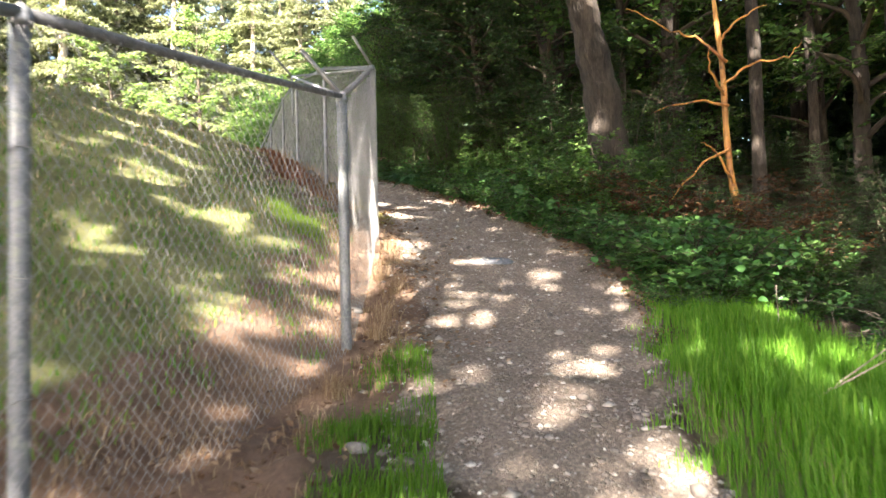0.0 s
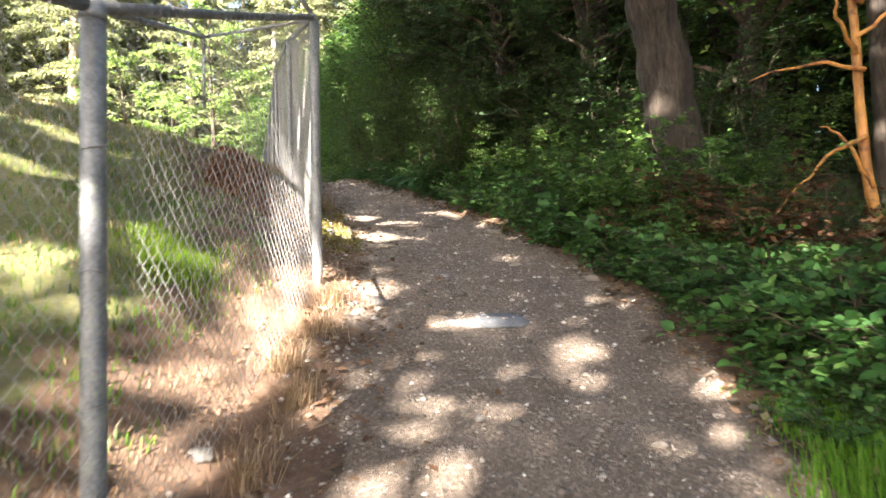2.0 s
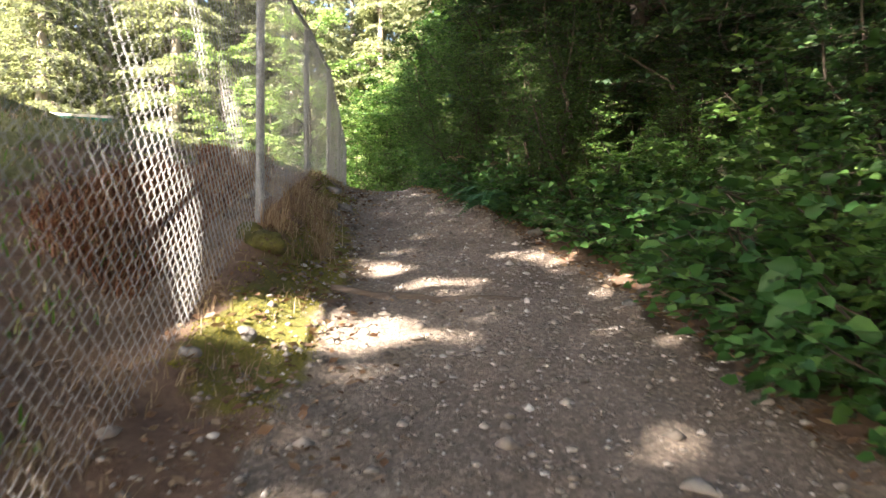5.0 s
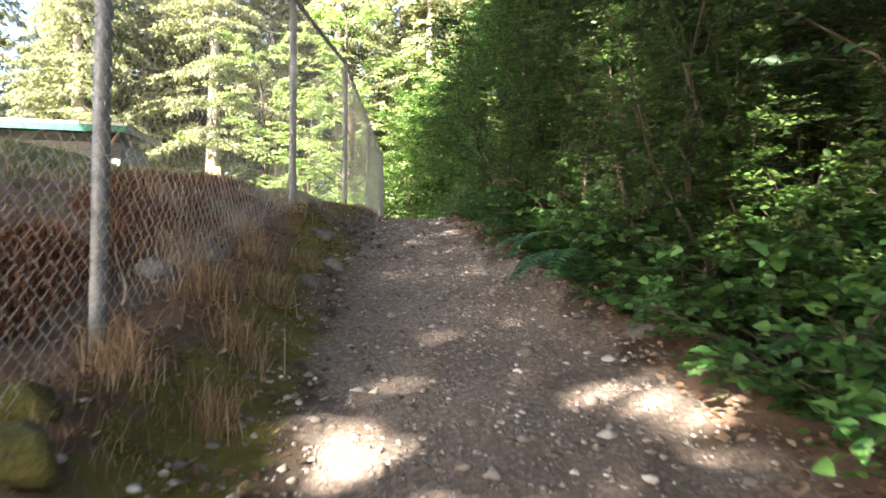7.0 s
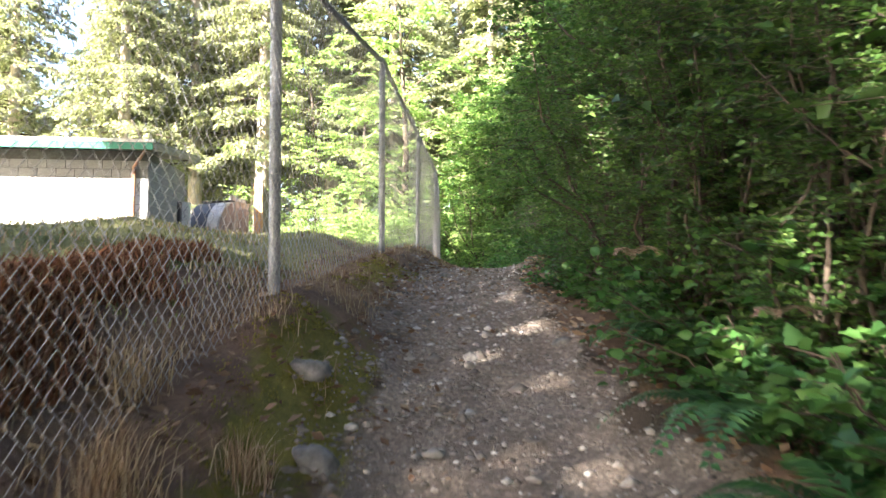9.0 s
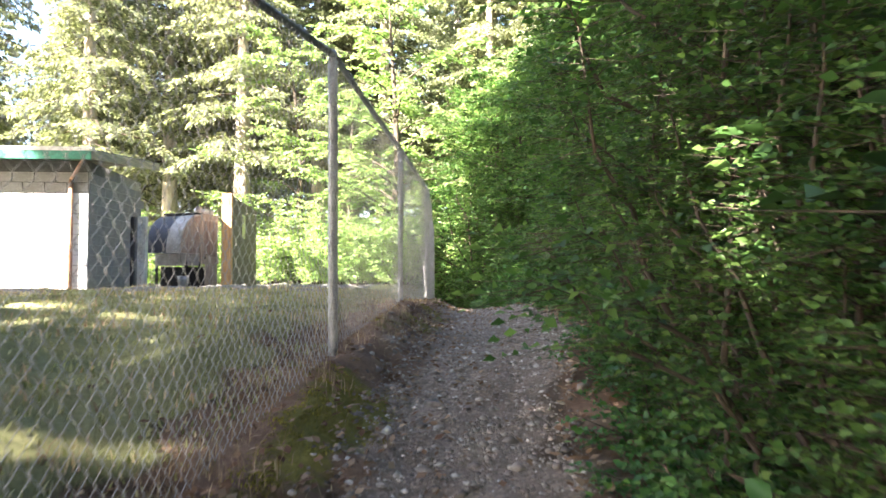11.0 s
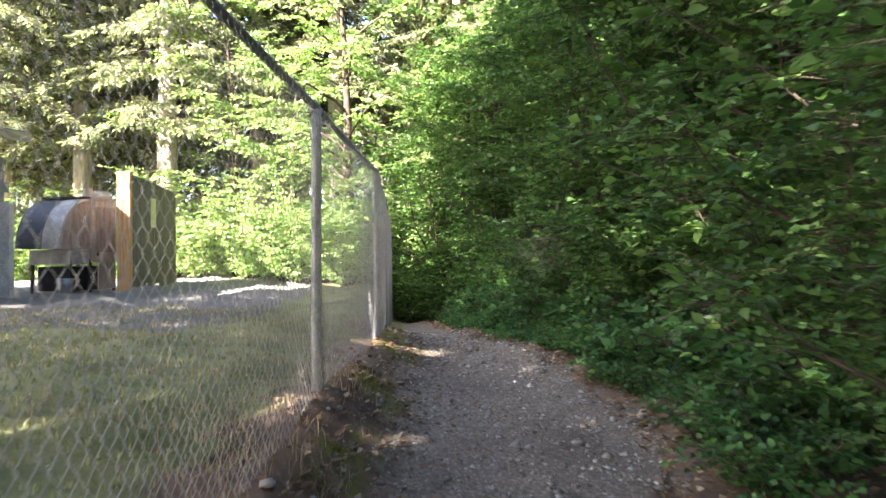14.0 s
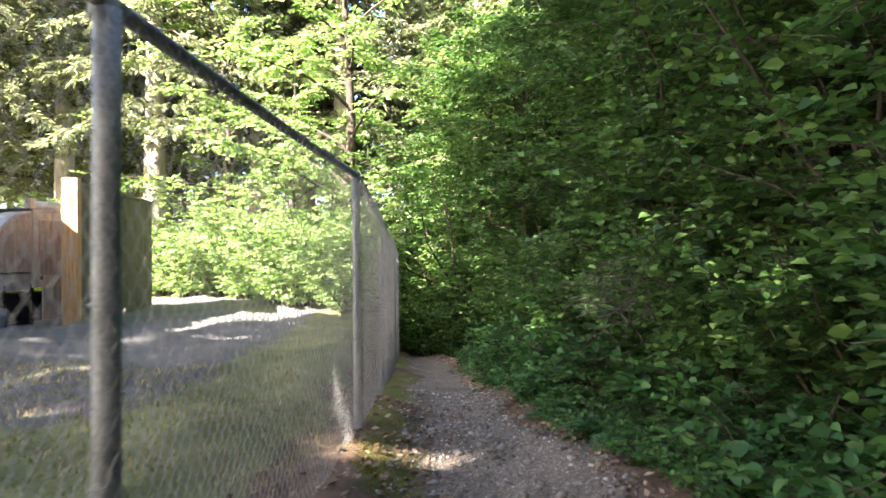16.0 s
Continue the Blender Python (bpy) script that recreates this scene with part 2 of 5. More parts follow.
# ---- mesh helpers ----
class Geo:
    """Collects vertices, triangles and quads, and makes one mesh of them."""

    def __init__(self):
        self.v, self.t, self.q, self.n = [], [], [], 0

    def add(self, v, tris=None, quads=None):
        if tris is not None and len(tris):
            self.t.append(np.asarray(tris) + self.n)
        if quads is not None and len(quads):
            self.q.append(np.asarray(quads) + self.n)
        self.v.append(np.asarray(v, float))
        self.n += len(v)

    def mesh(self, name, material, smooth=False):
        v = np.concatenate(self.v)
        t = np.concatenate(self.t) if self.t else np.zeros((0, 3), int)
        q = np.concatenate(self.q) if self.q else np.zeros((0, 4), int)
        me = bpy.data.meshes.new(name)
        me.vertices.add(len(v))
        me.vertices.foreach_set("co", v.astype(np.float32).ravel())
        me.loops.add(t.size + q.size)
        me.loops.foreach_set("vertex_index", np.concatenate([t.ravel(), q.ravel()]).astype(np.int32))
        me.polygons.add(len(t) + len(q))
        starts = np.concatenate([np.arange(len(t)) * 3, t.size + np.arange(len(q)) * 4])
        me.polygons.foreach_set("loop_start", starts.astype(np.int32))
        me.materials.append(material)
        me.update(calc_edges=True)
        me.validate()
        if smooth:
            me.shade_smooth()
        return me


def part(name, data, material, parent, label="", smooth=False):
    """One mesh object under a thing or a part, from a Geo, a bmesh or a mesh."""
    if isinstance(data, Geo):
        data = data.mesh(name, material, smooth)
    elif isinstance(data, bmesh.types.BMesh):
        me = bpy.data.meshes.new(name)
        data.to_mesh(me)
        data.free()
        me.materials.append(material)
        data = me
    ob = new(name, data)
    ob.parent = parent
    if label:
        ob["label"] = label
    return ob


def thing(name, place, label, category, group="", kind=""):
    ob = new(name)
    ob.location = place
    return tagged(ob, label, category, group, kind)


def unit(v):
    v = np.asarray(v, float)
    return v / np.maximum(np.linalg.norm(v, axis=-1, keepdims=True), 1e-9)


def tube(geo, pts, radii, n=6, cap=True):
    pts = np.asarray(pts, float)
    radii = np.broadcast_to(radii, (len(pts),))
    d = unit(np.gradient(pts, axis=0))
    ref = np.array((0.0, 0.0, 1.0)) if abs(d[:, 2]).mean() < 0.8 else np.array((1.0, 0.0, 0.0))
    a = unit(np.cross(d, ref))
    b = np.cross(d, a)
    ang = np.arange(n) * 2 * np.pi / n
    ring = pts[:, None] + radii[:, None, None] * (np.cos(ang)[None, :, None] * a[:, None] + np.sin(ang)[None, :, None] * b[:, None])
    i = np.arange(len(pts) - 1)[:, None] * n
    j = np.arange(n)[None, :]
    k = (np.arange(n)[None, :] + 1) % n
    quads = np.stack([i + j, i + k, i + n + k, i + n + j], -1).reshape(-1, 4)
    v = ring.reshape(-1, 3)
    tris = None
    if cap:
        v = np.concatenate([v, pts[:1], pts[-1:]])
        e, last = len(v) - 2, (len(pts) - 1) * n
        tris = [(e, (c + 1) % n, c) for c in range(n)] + [(e + 1, last + c, last + (c + 1) % n) for c in range(n)]
    geo.add(v, tris, quads)


def box(geo, lo, hi, m=None):
    lo, hi = np.array(lo, float), np.array(hi, float)
    v = np.array([[(lo, hi)[i][0], (lo, hi)[j][1], (lo, hi)[k][2]] for i in (0, 1) for j in (0, 1) for k in (0, 1)])
    if m is not None:
        v = v @ np.array(m.to_3x3()).T + np.array(m.translation)
    geo.add(v, None, [(0, 1, 3, 2), (4, 6, 7, 5), (0, 4, 5, 1), (2, 3, 7, 6), (0, 2, 6, 4), (1, 5, 7, 3)])


def bevel_box(lo, hi, width=0.01, m=None):
    bm = bmesh.new()
    c, s = (Vector(lo) + Vector(hi)) / 2, Vector(hi) - Vector(lo)
    bmesh.ops.create_cube(bm, size=1, matrix=Matrix.Translation(c) @ Matrix.Diagonal((*s, 1)))
    bmesh.ops.bevel(bm, geom=bm.edges[:], offset=width, segments=2, affect="EDGES", profile=0.6)
    if m is not None:
        bm.transform(m)
    return bm


def leaves(geo, p, d, up, length, width, rich=False, fold=0.18, droop=0.15):
    """Many leaves at once: bases p, directions d, upper sides up; folded along the midrib, with drooping tips."""
    p, d = np.asarray(p, float), unit(d)
    s = unit(np.cross(d, up))
    u = np.cross(s, d)
    L, W = np.asarray(length, float)[:, None], np.asarray(width, float)[:, None]
    tip = p + d * L - u * L * droop
    f = u * W * fold
    k = np.arange(len(p))[:, None]
    if rich:
        v = np.stack([p, p + d * L * 0.28 + s * W * 0.46 + f, p + d * L * 0.66 + s * W * 0.36 + f * 0.6, tip,
                      p + d * L * 0.66 - s * W * 0.36 + f * 0.6, p + d * L * 0.28 - s * W * 0.46 + f], 1).reshape(-1, 3)
        t = np.concatenate([k * 6 + np.array([x]) for x in ((0, 1, 2), (0, 2, 3), (0, 3, 4), (0, 4, 5))])
    else:
        v = np.stack([p, p + d * L * 0.45 + s * W * 0.5 + f, tip, p + d * L * 0.45 - s * W * 0.5 + f], 1).reshape(-1, 3)
        t = np.concatenate([k * 4 + np.array([x]) for x in ((0, 1, 2), (0, 2, 3))])
    geo.add(v, t)


# ---- ground ----
PATH_Y = (-30, -4, 0, 2, 4.8, 5.65, 6.78, 8.7, 11.2, 14.2, 15.3, 17.8, 22.2, 24, 26, 31, 40, 80)
PATH_Z = (-3, -0.55, -0.03, 0.30, 0.85, 1.13, 1.48, 2.05, 2.66, 3.47, 3.73, 4.08, 4.17, 4.22, 4.1, 3.7, 3.2, 3.0)
FENCE = ((-0.62, 2.35, 0.30, 2.12), (0.74, 4.78, 0.78, 2.60), (1.56, 7.75, 1.80, 3.80), (1.45, 11.15, 2.98, 4.85), (1.30, 14.5, 3.80, 5.60),
         (1.22, 17.6, 4.22, 6.06), (1.08, 20.85, 4.40, 6.08), (0.92, 24.25, 4.30, 6.10), (0.55, 27.75, 4.02, 5.85), (0.15, 31.2, 3.74, 5.60))
FENCE_Y = (-8, -4) + tuple(f[1] for f in FENCE) + (45,)
FENCE_X = (-6.5, -4.2) + tuple(f[0] for f in FENCE) + (-1.4,)
FENCE_Z = (-1.2, -0.6) + tuple(f[2] for f in FENCE) + (3.3,)
LEFT_Y, LEFT_X = (-6, 2.7, 4.5, 6.5, 7.3, 9.9, 12, 13, 14, 15, 18, 21, 23.3, 29, 36), (-1.6, 0.69, 1.15, 1.67, 1.78, 2.05, 2.0, 1.95, 1.83, 1.78, 1.56, 1.48, 1.42, 0.75, -0.6)
RIGHT_Y, RIGHT_X = (-6, 2.4, 3.8, 5.3, 7.3, 9.7, 11, 13.1, 14.6, 16, 18.3, 20.9, 23.4, 25.3, 29.3, 36), (-0.4, 1.78, 2.5, 3.45, 3.75, 3.85, 3.7, 3.3, 2.85, 2.55, 2.6, 3.05, 2.6, 2.0, 1.3, 0.2)
PLATEAU = 4.46


def smooth(x, a, b):
    t = np.clip((np.asarray(x, float) - a) / (b - a), 0, 1)
    return t * t * (3 - 2 * t)


def soft_interp(y, ys, xs):
    return sum(np.interp(y + o, ys, xs) for o in (-0.5, -0.25, 0, 0.25, 0.5)) / 5


def right_edge(y):
    return soft_interp(np.asarray(y, float), RIGHT_Y, RIGHT_X)


def left_edge(y):
    return soft_interp(np.asarray(y, float), LEFT_Y, LEFT_X)


def waves(x, y, size, seed):
    """Cheap smooth unevenness of about -1 to 1."""
    r = np.random.RandomState(seed)
    out = 0
    for k in range(5):
        a, f, ph = r.uniform(0, 6.28), r.uniform(0.7, 1.6) / size, r.uniform(0, 6.28)
        out = out + np.sin((np.cos(a) * x + np.sin(a) * y) * f * 6.28 + ph)
    return out / 3


def height(x, y):
    x, y = np.asarray(x, float), np.asarray(y, float)
    g = soft_interp(y, PATH_Y, PATH_Z)
    fx, fz = np.interp(y, FENCE_Y, FENCE_X), np.interp(y, FENCE_Y, FENCE_Z)
    u = x - fx
    le, re = left_edge(y), right_edge(y)
    climb = fz - u / 2.65
    top = PLATEAU - 0.2 * (1 - smooth(y, 13.5, 20)) * smooth(y, 6, 11)
    inside = np.minimum(climb, top) - 0.10 * np.exp(-((climb - top) / 0.25) ** 2)
    inside = np.where(y > 24, PLATEAU + (inside - PLATEAU) * (1 - smooth(y, 24, 28)), inside)
    inside = np.where(u > -0.6, fz + (inside - fz) * smooth(-u, 0, 0.6), inside)
    outside = fz + (g - fz) * smooth(u, 0.05, np.maximum(le - fx, 0.3))
    bank = smooth(x, re, re + 2.5) * 0.25 * smooth(y, 8, 14) - smooth(x, re + 0.3, re + 5) * 0.7 * (1 - smooth(y, 7, 12))
    z = np.where(u < 0, inside, outside + bank)
    on_path = smooth(x, le - 0.1, le + 0.25) * (1 - smooth(x, re - 0.25, re + 0.1))
    rough = 1 - 0.72 * on_path
    flat = smooth(np.abs(x) + np.abs(y - 15), 60, 30)
    z = z + rough * (0.05 * waves(x, y, 1.6, 3) + 0.025 * waves(x, y, 0.5, 4)) + 0.012 * waves(x, y, 0.35, 5) - 0.04 * on_path
    return z * flat + 3.0 * (1 - flat)


def axis(lo, hi, step, far):
    inner = np.arange(lo, hi + step / 2, step)
    grow = step * 1.35 ** np.arange(1, 40)
    out = np.cumsum(grow)
    out = out[out < far]
    return np.concatenate([lo - out[::-1], inner, hi + out])


def build_ground():
    xs, ys = axis(-6, 7, 0.09, 900), axis(-2, 32, 0.09, 900)
    X, Y = np.meshgrid(xs, ys)
    x, y = X.ravel(), Y.ravel()
    z = height(x, y)
    g = Geo()
    i = np.arange(len(ys) - 1)[:, None] * len(xs) + np.arange(len(xs) - 1)[None]
    g.add(np.stack([x, y, z], 1), None, np.stack([i, i + 1, i + len(xs) + 1, i + len(xs)], -1).reshape(-1, 4))
    me = g.mesh("ground", M_GROUND, True)
    fx = np.interp(y, FENCE_Y, FENCE_X)
    le, re = left_edge(y), right_edge(y)
    u = x - fx
    wob = 0.18 * waves(x, y, 0.9, 8)
    late = smooth(y, 13, 16)
    belt = smooth(y, 8.5, 11) * (1 - smooth(y, 12, 14.5))
    path = smooth(x + wob, le - 0.15, le + 0.2) * (1 - smooth(x + wob, re - 0.2, re + 0.3))
    path = np.maximum(path * smooth(y, -40, -30) * (1 - smooth(y, 33, 36)), 0)
    turf = smooth(-u + 0.6 * wob, 0.35 - 0.25 * late + 0.45 * belt, 0.9 - 0.4 * late + 0.5 * belt) * (1 - smooth(np.abs(x) + np.abs(y), 60, 70))
    start = (1 - smooth(y, 3.5, 5.4))
    turf = np.maximum(turf, start * smooth(x, re, re + 0.3) * (1 - smooth(x, re + 1.6, re + 2.4)))
    bank = smooth(-u, -1.0, -0.2) * (1 - smooth(-u + 0.8 * wob, 0.5 - 0.4 * late + 0.45 * belt, 1.1 - 0.6 * late + 0.5 * belt))
    bank = np.maximum(bank, smooth(x, re - 0.1, re + 0.15) * (1 - smooth(x, re + 0.4, re + 0.9)) * smooth(y, 5, 6))
    edge_y = 23.2 + 0.35 * (x + 1) + 0.5 * waves(x, y, 5, 9)
    road = smooth(y, edge_y, edge_y + 0.6) * (1 - smooth(y, 36, 38)) * smooth(-u, 1.0, 2.0) * smooth(x, -25, -20)
    moss = (1 - smooth(np.abs(x - (le - 0.15) + 0.1 * wob), 0.05, 0.38)) * smooth(y, 8.2, 9) * (0.65 - 0.2 * smooth(y, 15, 19) + 0.5 * waves(x, y, 1.7, 12))
    for name, values in (("path", path), ("turf", turf), ("bank", bank), ("road", road), ("moss", np.clip(moss, 0, 1))):
        a = me.attributes.new(name, "FLOAT", "POINT")
        a.data.foreach_set("value", values.astype(np.float32))
    tagged(new("ground", me), "sloping gravel path between dry grassy bank and forest floor", "ground", kind="structure")


build_ground()


# ---- chain-link fence ----
def bar(geo, a, b, r, n=8):
    tube(geo, [a, (np.asarray(a) + np.asarray(b)) / 2, b], r, n)


def mesh_panel(a, b, seed):
    """Woven wire between two posts: upright zigzag wires that hook into one another, cut tips above the rail."""
    g = Geo()
    (ax, ay, az, at), (bx, by, bz, bt) = a, b
    run = math.hypot(bx - ax, by - ay)
    pitch, rise = 0.034, 0.040
    r = np.random.RandomState(seed)
    side = np.array((-(by - ay), bx - ax, 0)) / run
    for i in range(int(run / pitch)):
        s0 = (i + 0.5) * pitch
        lo = np.interp(s0, (0, run), (az, bz)) + 0.03
        hi = np.interp(s0, (0, run), (at, bt)) + 0.035
        k = np.arange(int((hi - lo) / rise))
        s = s0 + np.where((k + i) % 2 == 0, -0.5, 0.5) * pitch * 1.06
        f = np.clip(s / run, 0, 1)
        z = lo + k * rise + 0.004 * np.sin(s * 5)
        belly = 0.012 * np.sin(f * 3.14) * np.sin(s * 2.1 + seed) + np.where((k + i) % 2 == 0, 0.0035, -0.0035) - 0.040
        pts = np.stack([ax + (bx - ax) * f, ay + (by - ay) * f, z], 1) + side * belly[:, None]
        tube(g, pts, 0.0017, 3, False)
    return g


def build_fence():
    fence = thing("chain_link_fence", (0, 0, 0), "tall grey galvanised chain-link fence climbing beside the path", "fence")
    behind = (-2.0, 0.0, -0.35, 1.6)
    posts = (behind,) + FENCE
    rng = np.random.RandomState(5)
    for i, (x, y, zb, zt) in enumerate(posts):
        corner = i in (2, 3)
        r = 0.037 if corner else 0.030
        g = Geo()
        lean = rng.uniform(-0.008, 0.008, 2)
        z = np.linspace(zb - 0.25, zt - 0.02, 7)
        tube(g, np.stack([x + lean[0] * (z - zb), y + lean[1] * (z - zb), z], 1), r, 14)
        post = part("post", g, M_GALV, fence, smooth=True)
        cap = Geo()
        h = np.linspace(0, 1, 5)
        tube(cap, np.stack([np.full(5, x), np.full(5, y), zt - 0.04 + h * 0.075], 1), r * 1.12 * np.sqrt(1.01 - h ** 2) + 0.001, 12)
        part("post_cap", cap, M_GALV, post, smooth=True)
        for q in np.arange(zb + 0.25, zt - 0.1, 0.38):
            band = Geo()
            a = np.linspace(0, 6.4, 13)
            tube(band, np.stack([x + (r + 0.003) * np.cos(a), y + (r + 0.003) * np.sin(a), q + 0.01 * np.sin(a + q * 9)], 1), 0.0025, 4)
            part("tie_wire", band, M_WIRE, post)
        if corner:
            arm = Geo()
            tip = np.array((-0.29, -0.05, 0.30)) if i == 2 else np.array((-0.24, -0.10, 0.32))
            for o in ((0, 0, 0), (0.012, 0.012, 0)):
                bar(arm, np.array((x, y, zt)) + o, np.array((x, y, zt)) + tip + o, 0.014, 6)
            part("barbed_wire_arm", arm, M_WIRE, post, "angled steel arm for barbed wire")
    for i, (a, b) in enumerate(zip(posts, posts[1:])):
        g = Geo()
        pa, pb = np.array((a[0], a[1], a[3])), np.array((b[0], b[1], b[3]))
        f = np.linspace(0, 1, 9)[:, None]
        sag = -0.012 * np.sin(f * 3.14) * np.array((0, 0, 1.0))
        tube(g, pa + (pb - pa) * f + sag, 0.021, 12)
        rail = part("top_rail", g, M_RAIL, fence, smooth=True)
        part("chain_link_mesh", mesh_panel(a, b, i), M_WIRE, fence, "woven diamond wire mesh")
        n = int(np.linalg.norm(pb - pa) / 0.11)
        ties = Geo()
        for k in range(1, n):
            c = pa + (pb - pa) * k / n
            ang = np.linspace(0, 6.2, 8)
            side = unit(np.cross(pb - pa, (0, 0, 1)))
            tube(ties, c + 0.025 * (np.cos(ang)[:, None] * side + np.sin(ang)[:, None] * np.array((0, 0, 1.0))) + (pb - pa) / n * 0.3 * np.sin(ang / 2)[:, None], 0.0028, 3, False)
        tagged(part("tie_wire", ties, M_WIRE, rail), kind="stuff")
    # short braces of the second corner
    g = Geo()
    c2, p3 = FENCE[2], FENCE[3]
    bar(g, (c2[0], c2[1], c2[3] - 0.02), (p3[0] - 0.75, c2[1] + 0.7, c2[3] + 0.05), 0.014)
    bar(g, (p3[0] - 0.75, c2[1] + 0.7, c2[3] + 0.05), (FENCE[1][0], FENCE[1][1], FENCE[1][3]), 0.014)
    bar(g, (p3[0] - 0.75, c2[1] + 0.7, c2[3] - 0.55), (p3[0] - 0.75, c2[1] + 0.7, c2[3] + 0.05), 0.014)
    bar(g, (p3[0] - 0.75, c2[1] + 0.7, c2[3] + 0.05), (p3[0] - 1.02, c2[1] + 0.55, c2[3] + 0.30), 0.012)
    part("corner_brace", g, M_GALV, fence, "thin steel corner brace")


build_fence()


# ---- block building ----
def build_shed():
    x0, x1, y0, y1, zb = -15.0, -5.75, 25.85, 28.95, 4.35
    shed = thing("block_building", (0, 0, 0), "low white and grey concrete-block building with green fascia", "building")
    h, w, gap, t = 0.2, 0.4, 0.010, 0.18
    core = Geo()
    box(core, (x0 + 0.02, y0 + 0.02, zb), (x1 - 0.02, y1 - 0.02, zb + 2.62))
    wall = part("wall", core, M_BLOCK, shed)
    face = bpy.data.meshes.new("block_white")
    bm = bevel_box((0, 0, 0), (w - gap, 0.03, h - gap), 0.004)
    bm.to_mesh(face)
    bm.free()
    face.materials.append(M_WHITE)
    grey = face.copy()
    grey.materials.clear()
    grey.materials.append(M_BLOCK)
    for row in range(12):
        white = row < 10
        off = 0.2 * (row % 2)
        for col in range(11):
            o = part("concrete_block", face if white else grey, None, wall)
            o.matrix_basis = pose(x1 - w * (col + 1) + off * (col > 0) - 0.0, y0 - 0.012, zb + row * h)
        for col in range(8):
            o = part("concrete_block", grey, None, wall)
            o.matrix_basis = pose(x1 + 0.012, y0 + 0.02 + col * w - off * (col > 0), zb + row * h, 0, 0, 90)
    rest = Geo()
    box(rest, (x0, y0 - 0.008, zb), (x1 - w * 11 + 0.2, y0 + 0.1, zb + 2.0))
    part("far_wall_paint", rest, M_WHITE, shed)
    top, back = 7.12, 7.55
    slope = math.atan2(back - top, 4.1)
    m = pose(0, 25.28, top - 0.12, math.degrees(slope))
    part("roof_deck", bevel_box((x0 - 0.3, 0, 0), (-5.5, 4.1, 0.10), 0.01, m), M_SHINGLE, shed)
    part("roof_edge", bevel_box((x0 - 0.3, -0.03, 0.06), (-5.47, 0.12, 0.13), 0.01, m), M_ROOF, shed)
    part("fascia", bevel_box((x0 - 0.3, -0.022, -0.10), (-5.5, 0.02, 0.055), 0.006, m), M_GREEN, shed, "green painted fascia board")
    part("barge_board", bevel_box((-5.53, 0.0, -0.09), (-5.485, 4.15, 0.075), 0.006, m), M_SOFFIT, shed, "weathered olive trim board")
    g = Geo()
    bar(g, (-6.05, y0 - 0.07, zb), (-6.05, y0 - 0.07, zb + 2.25), 0.045)
    bar(g, (-6.05, y0 - 0.07, zb + 2.25), (-5.65, 25.33, 6.93), 0.035)
    part("downpipe", g, M_PIPE, shed, "rusty brown downpipe")
    part("door_frame", bevel_box((x1 + 0.01, 28.15, zb), (x1 + 0.09, 28.27, zb + 1.75), 0.008), M_BLACK, shed, "dark door edge")
    part("corner_post", bevel_box((x1 + 0.02, 28.6, zb), (x1 + 0.2, 28.8, zb + 1.8), 0.01), M_ROOF, shed, "pale square post")
    shed.matrix_basis = pose(-5.5, 25.28, 0, 0, 0, 12.5) @ pose(5.5, -25.28, 0)


build_shed()


# ---- timber screen and the steel cooker beside it ----
def build_screen():
    a, b = np.array((-4.82, 29.74)), np.array((-5.85, 34.05))
    run = np.linalg.norm(b - a)
    turn = math.degrees(math.atan2(b[1] - a[1], b[0] - a[0]))
    base = float(height(*a)) - 0.03
    screen = thing("plank_screen", (a[0], a[1], base), "dark plank screen with a warm timber end post", "screen wall")
    screen.rotation_euler.z = radians(turn)
    part("end_post", bevel_box((-0.09, -0.12, -0.1), (0.09, 0.12, 2.36), 0.008), M_PLANK_WARM, screen, "orange-brown timber post")
    rng = np.random.RandomState(2)
    n = int(run / 0.155)
    for i in range(n):
        x = 0.1 + i * 0.155
        low = 0.10 + rng.uniform(-0.03, 0.05) if i < 16 else 0.0
        part("plank", bevel_box((x, -0.075 + rng.uniform(-0.004, 0.004), low), (x + 0.147, -0.05, 2.28 - 0.0 * i), 0.004), M_PLANK_DARK, screen)
    for z in (0.5, 1.35, 2.2):
        part("cross_rail", bevel_box((0.05, -0.045, z - 0.05), (run, 0.005, z + 0.05), 0.005), M_PLANK_DARK, screen)
    part("capping", bevel_box((0.0, -0.10, 2.285), (run, 0.03, 2.33), 0.006), M_PLANK_DARK, screen)
    for x in (run * 0.5, run - 0.06):
        part("back_post", bevel_box((x, 0.01, -0.1), (x + 0.1, 0.11, 2.28), 0.006), M_PLANK_DARK, screen)
    part("notice", bevel_box((1.75, -0.09, 1.35), (2.2, -0.08, 2.0), 0.002), M_SIGN, screen, "faded yellow notice")


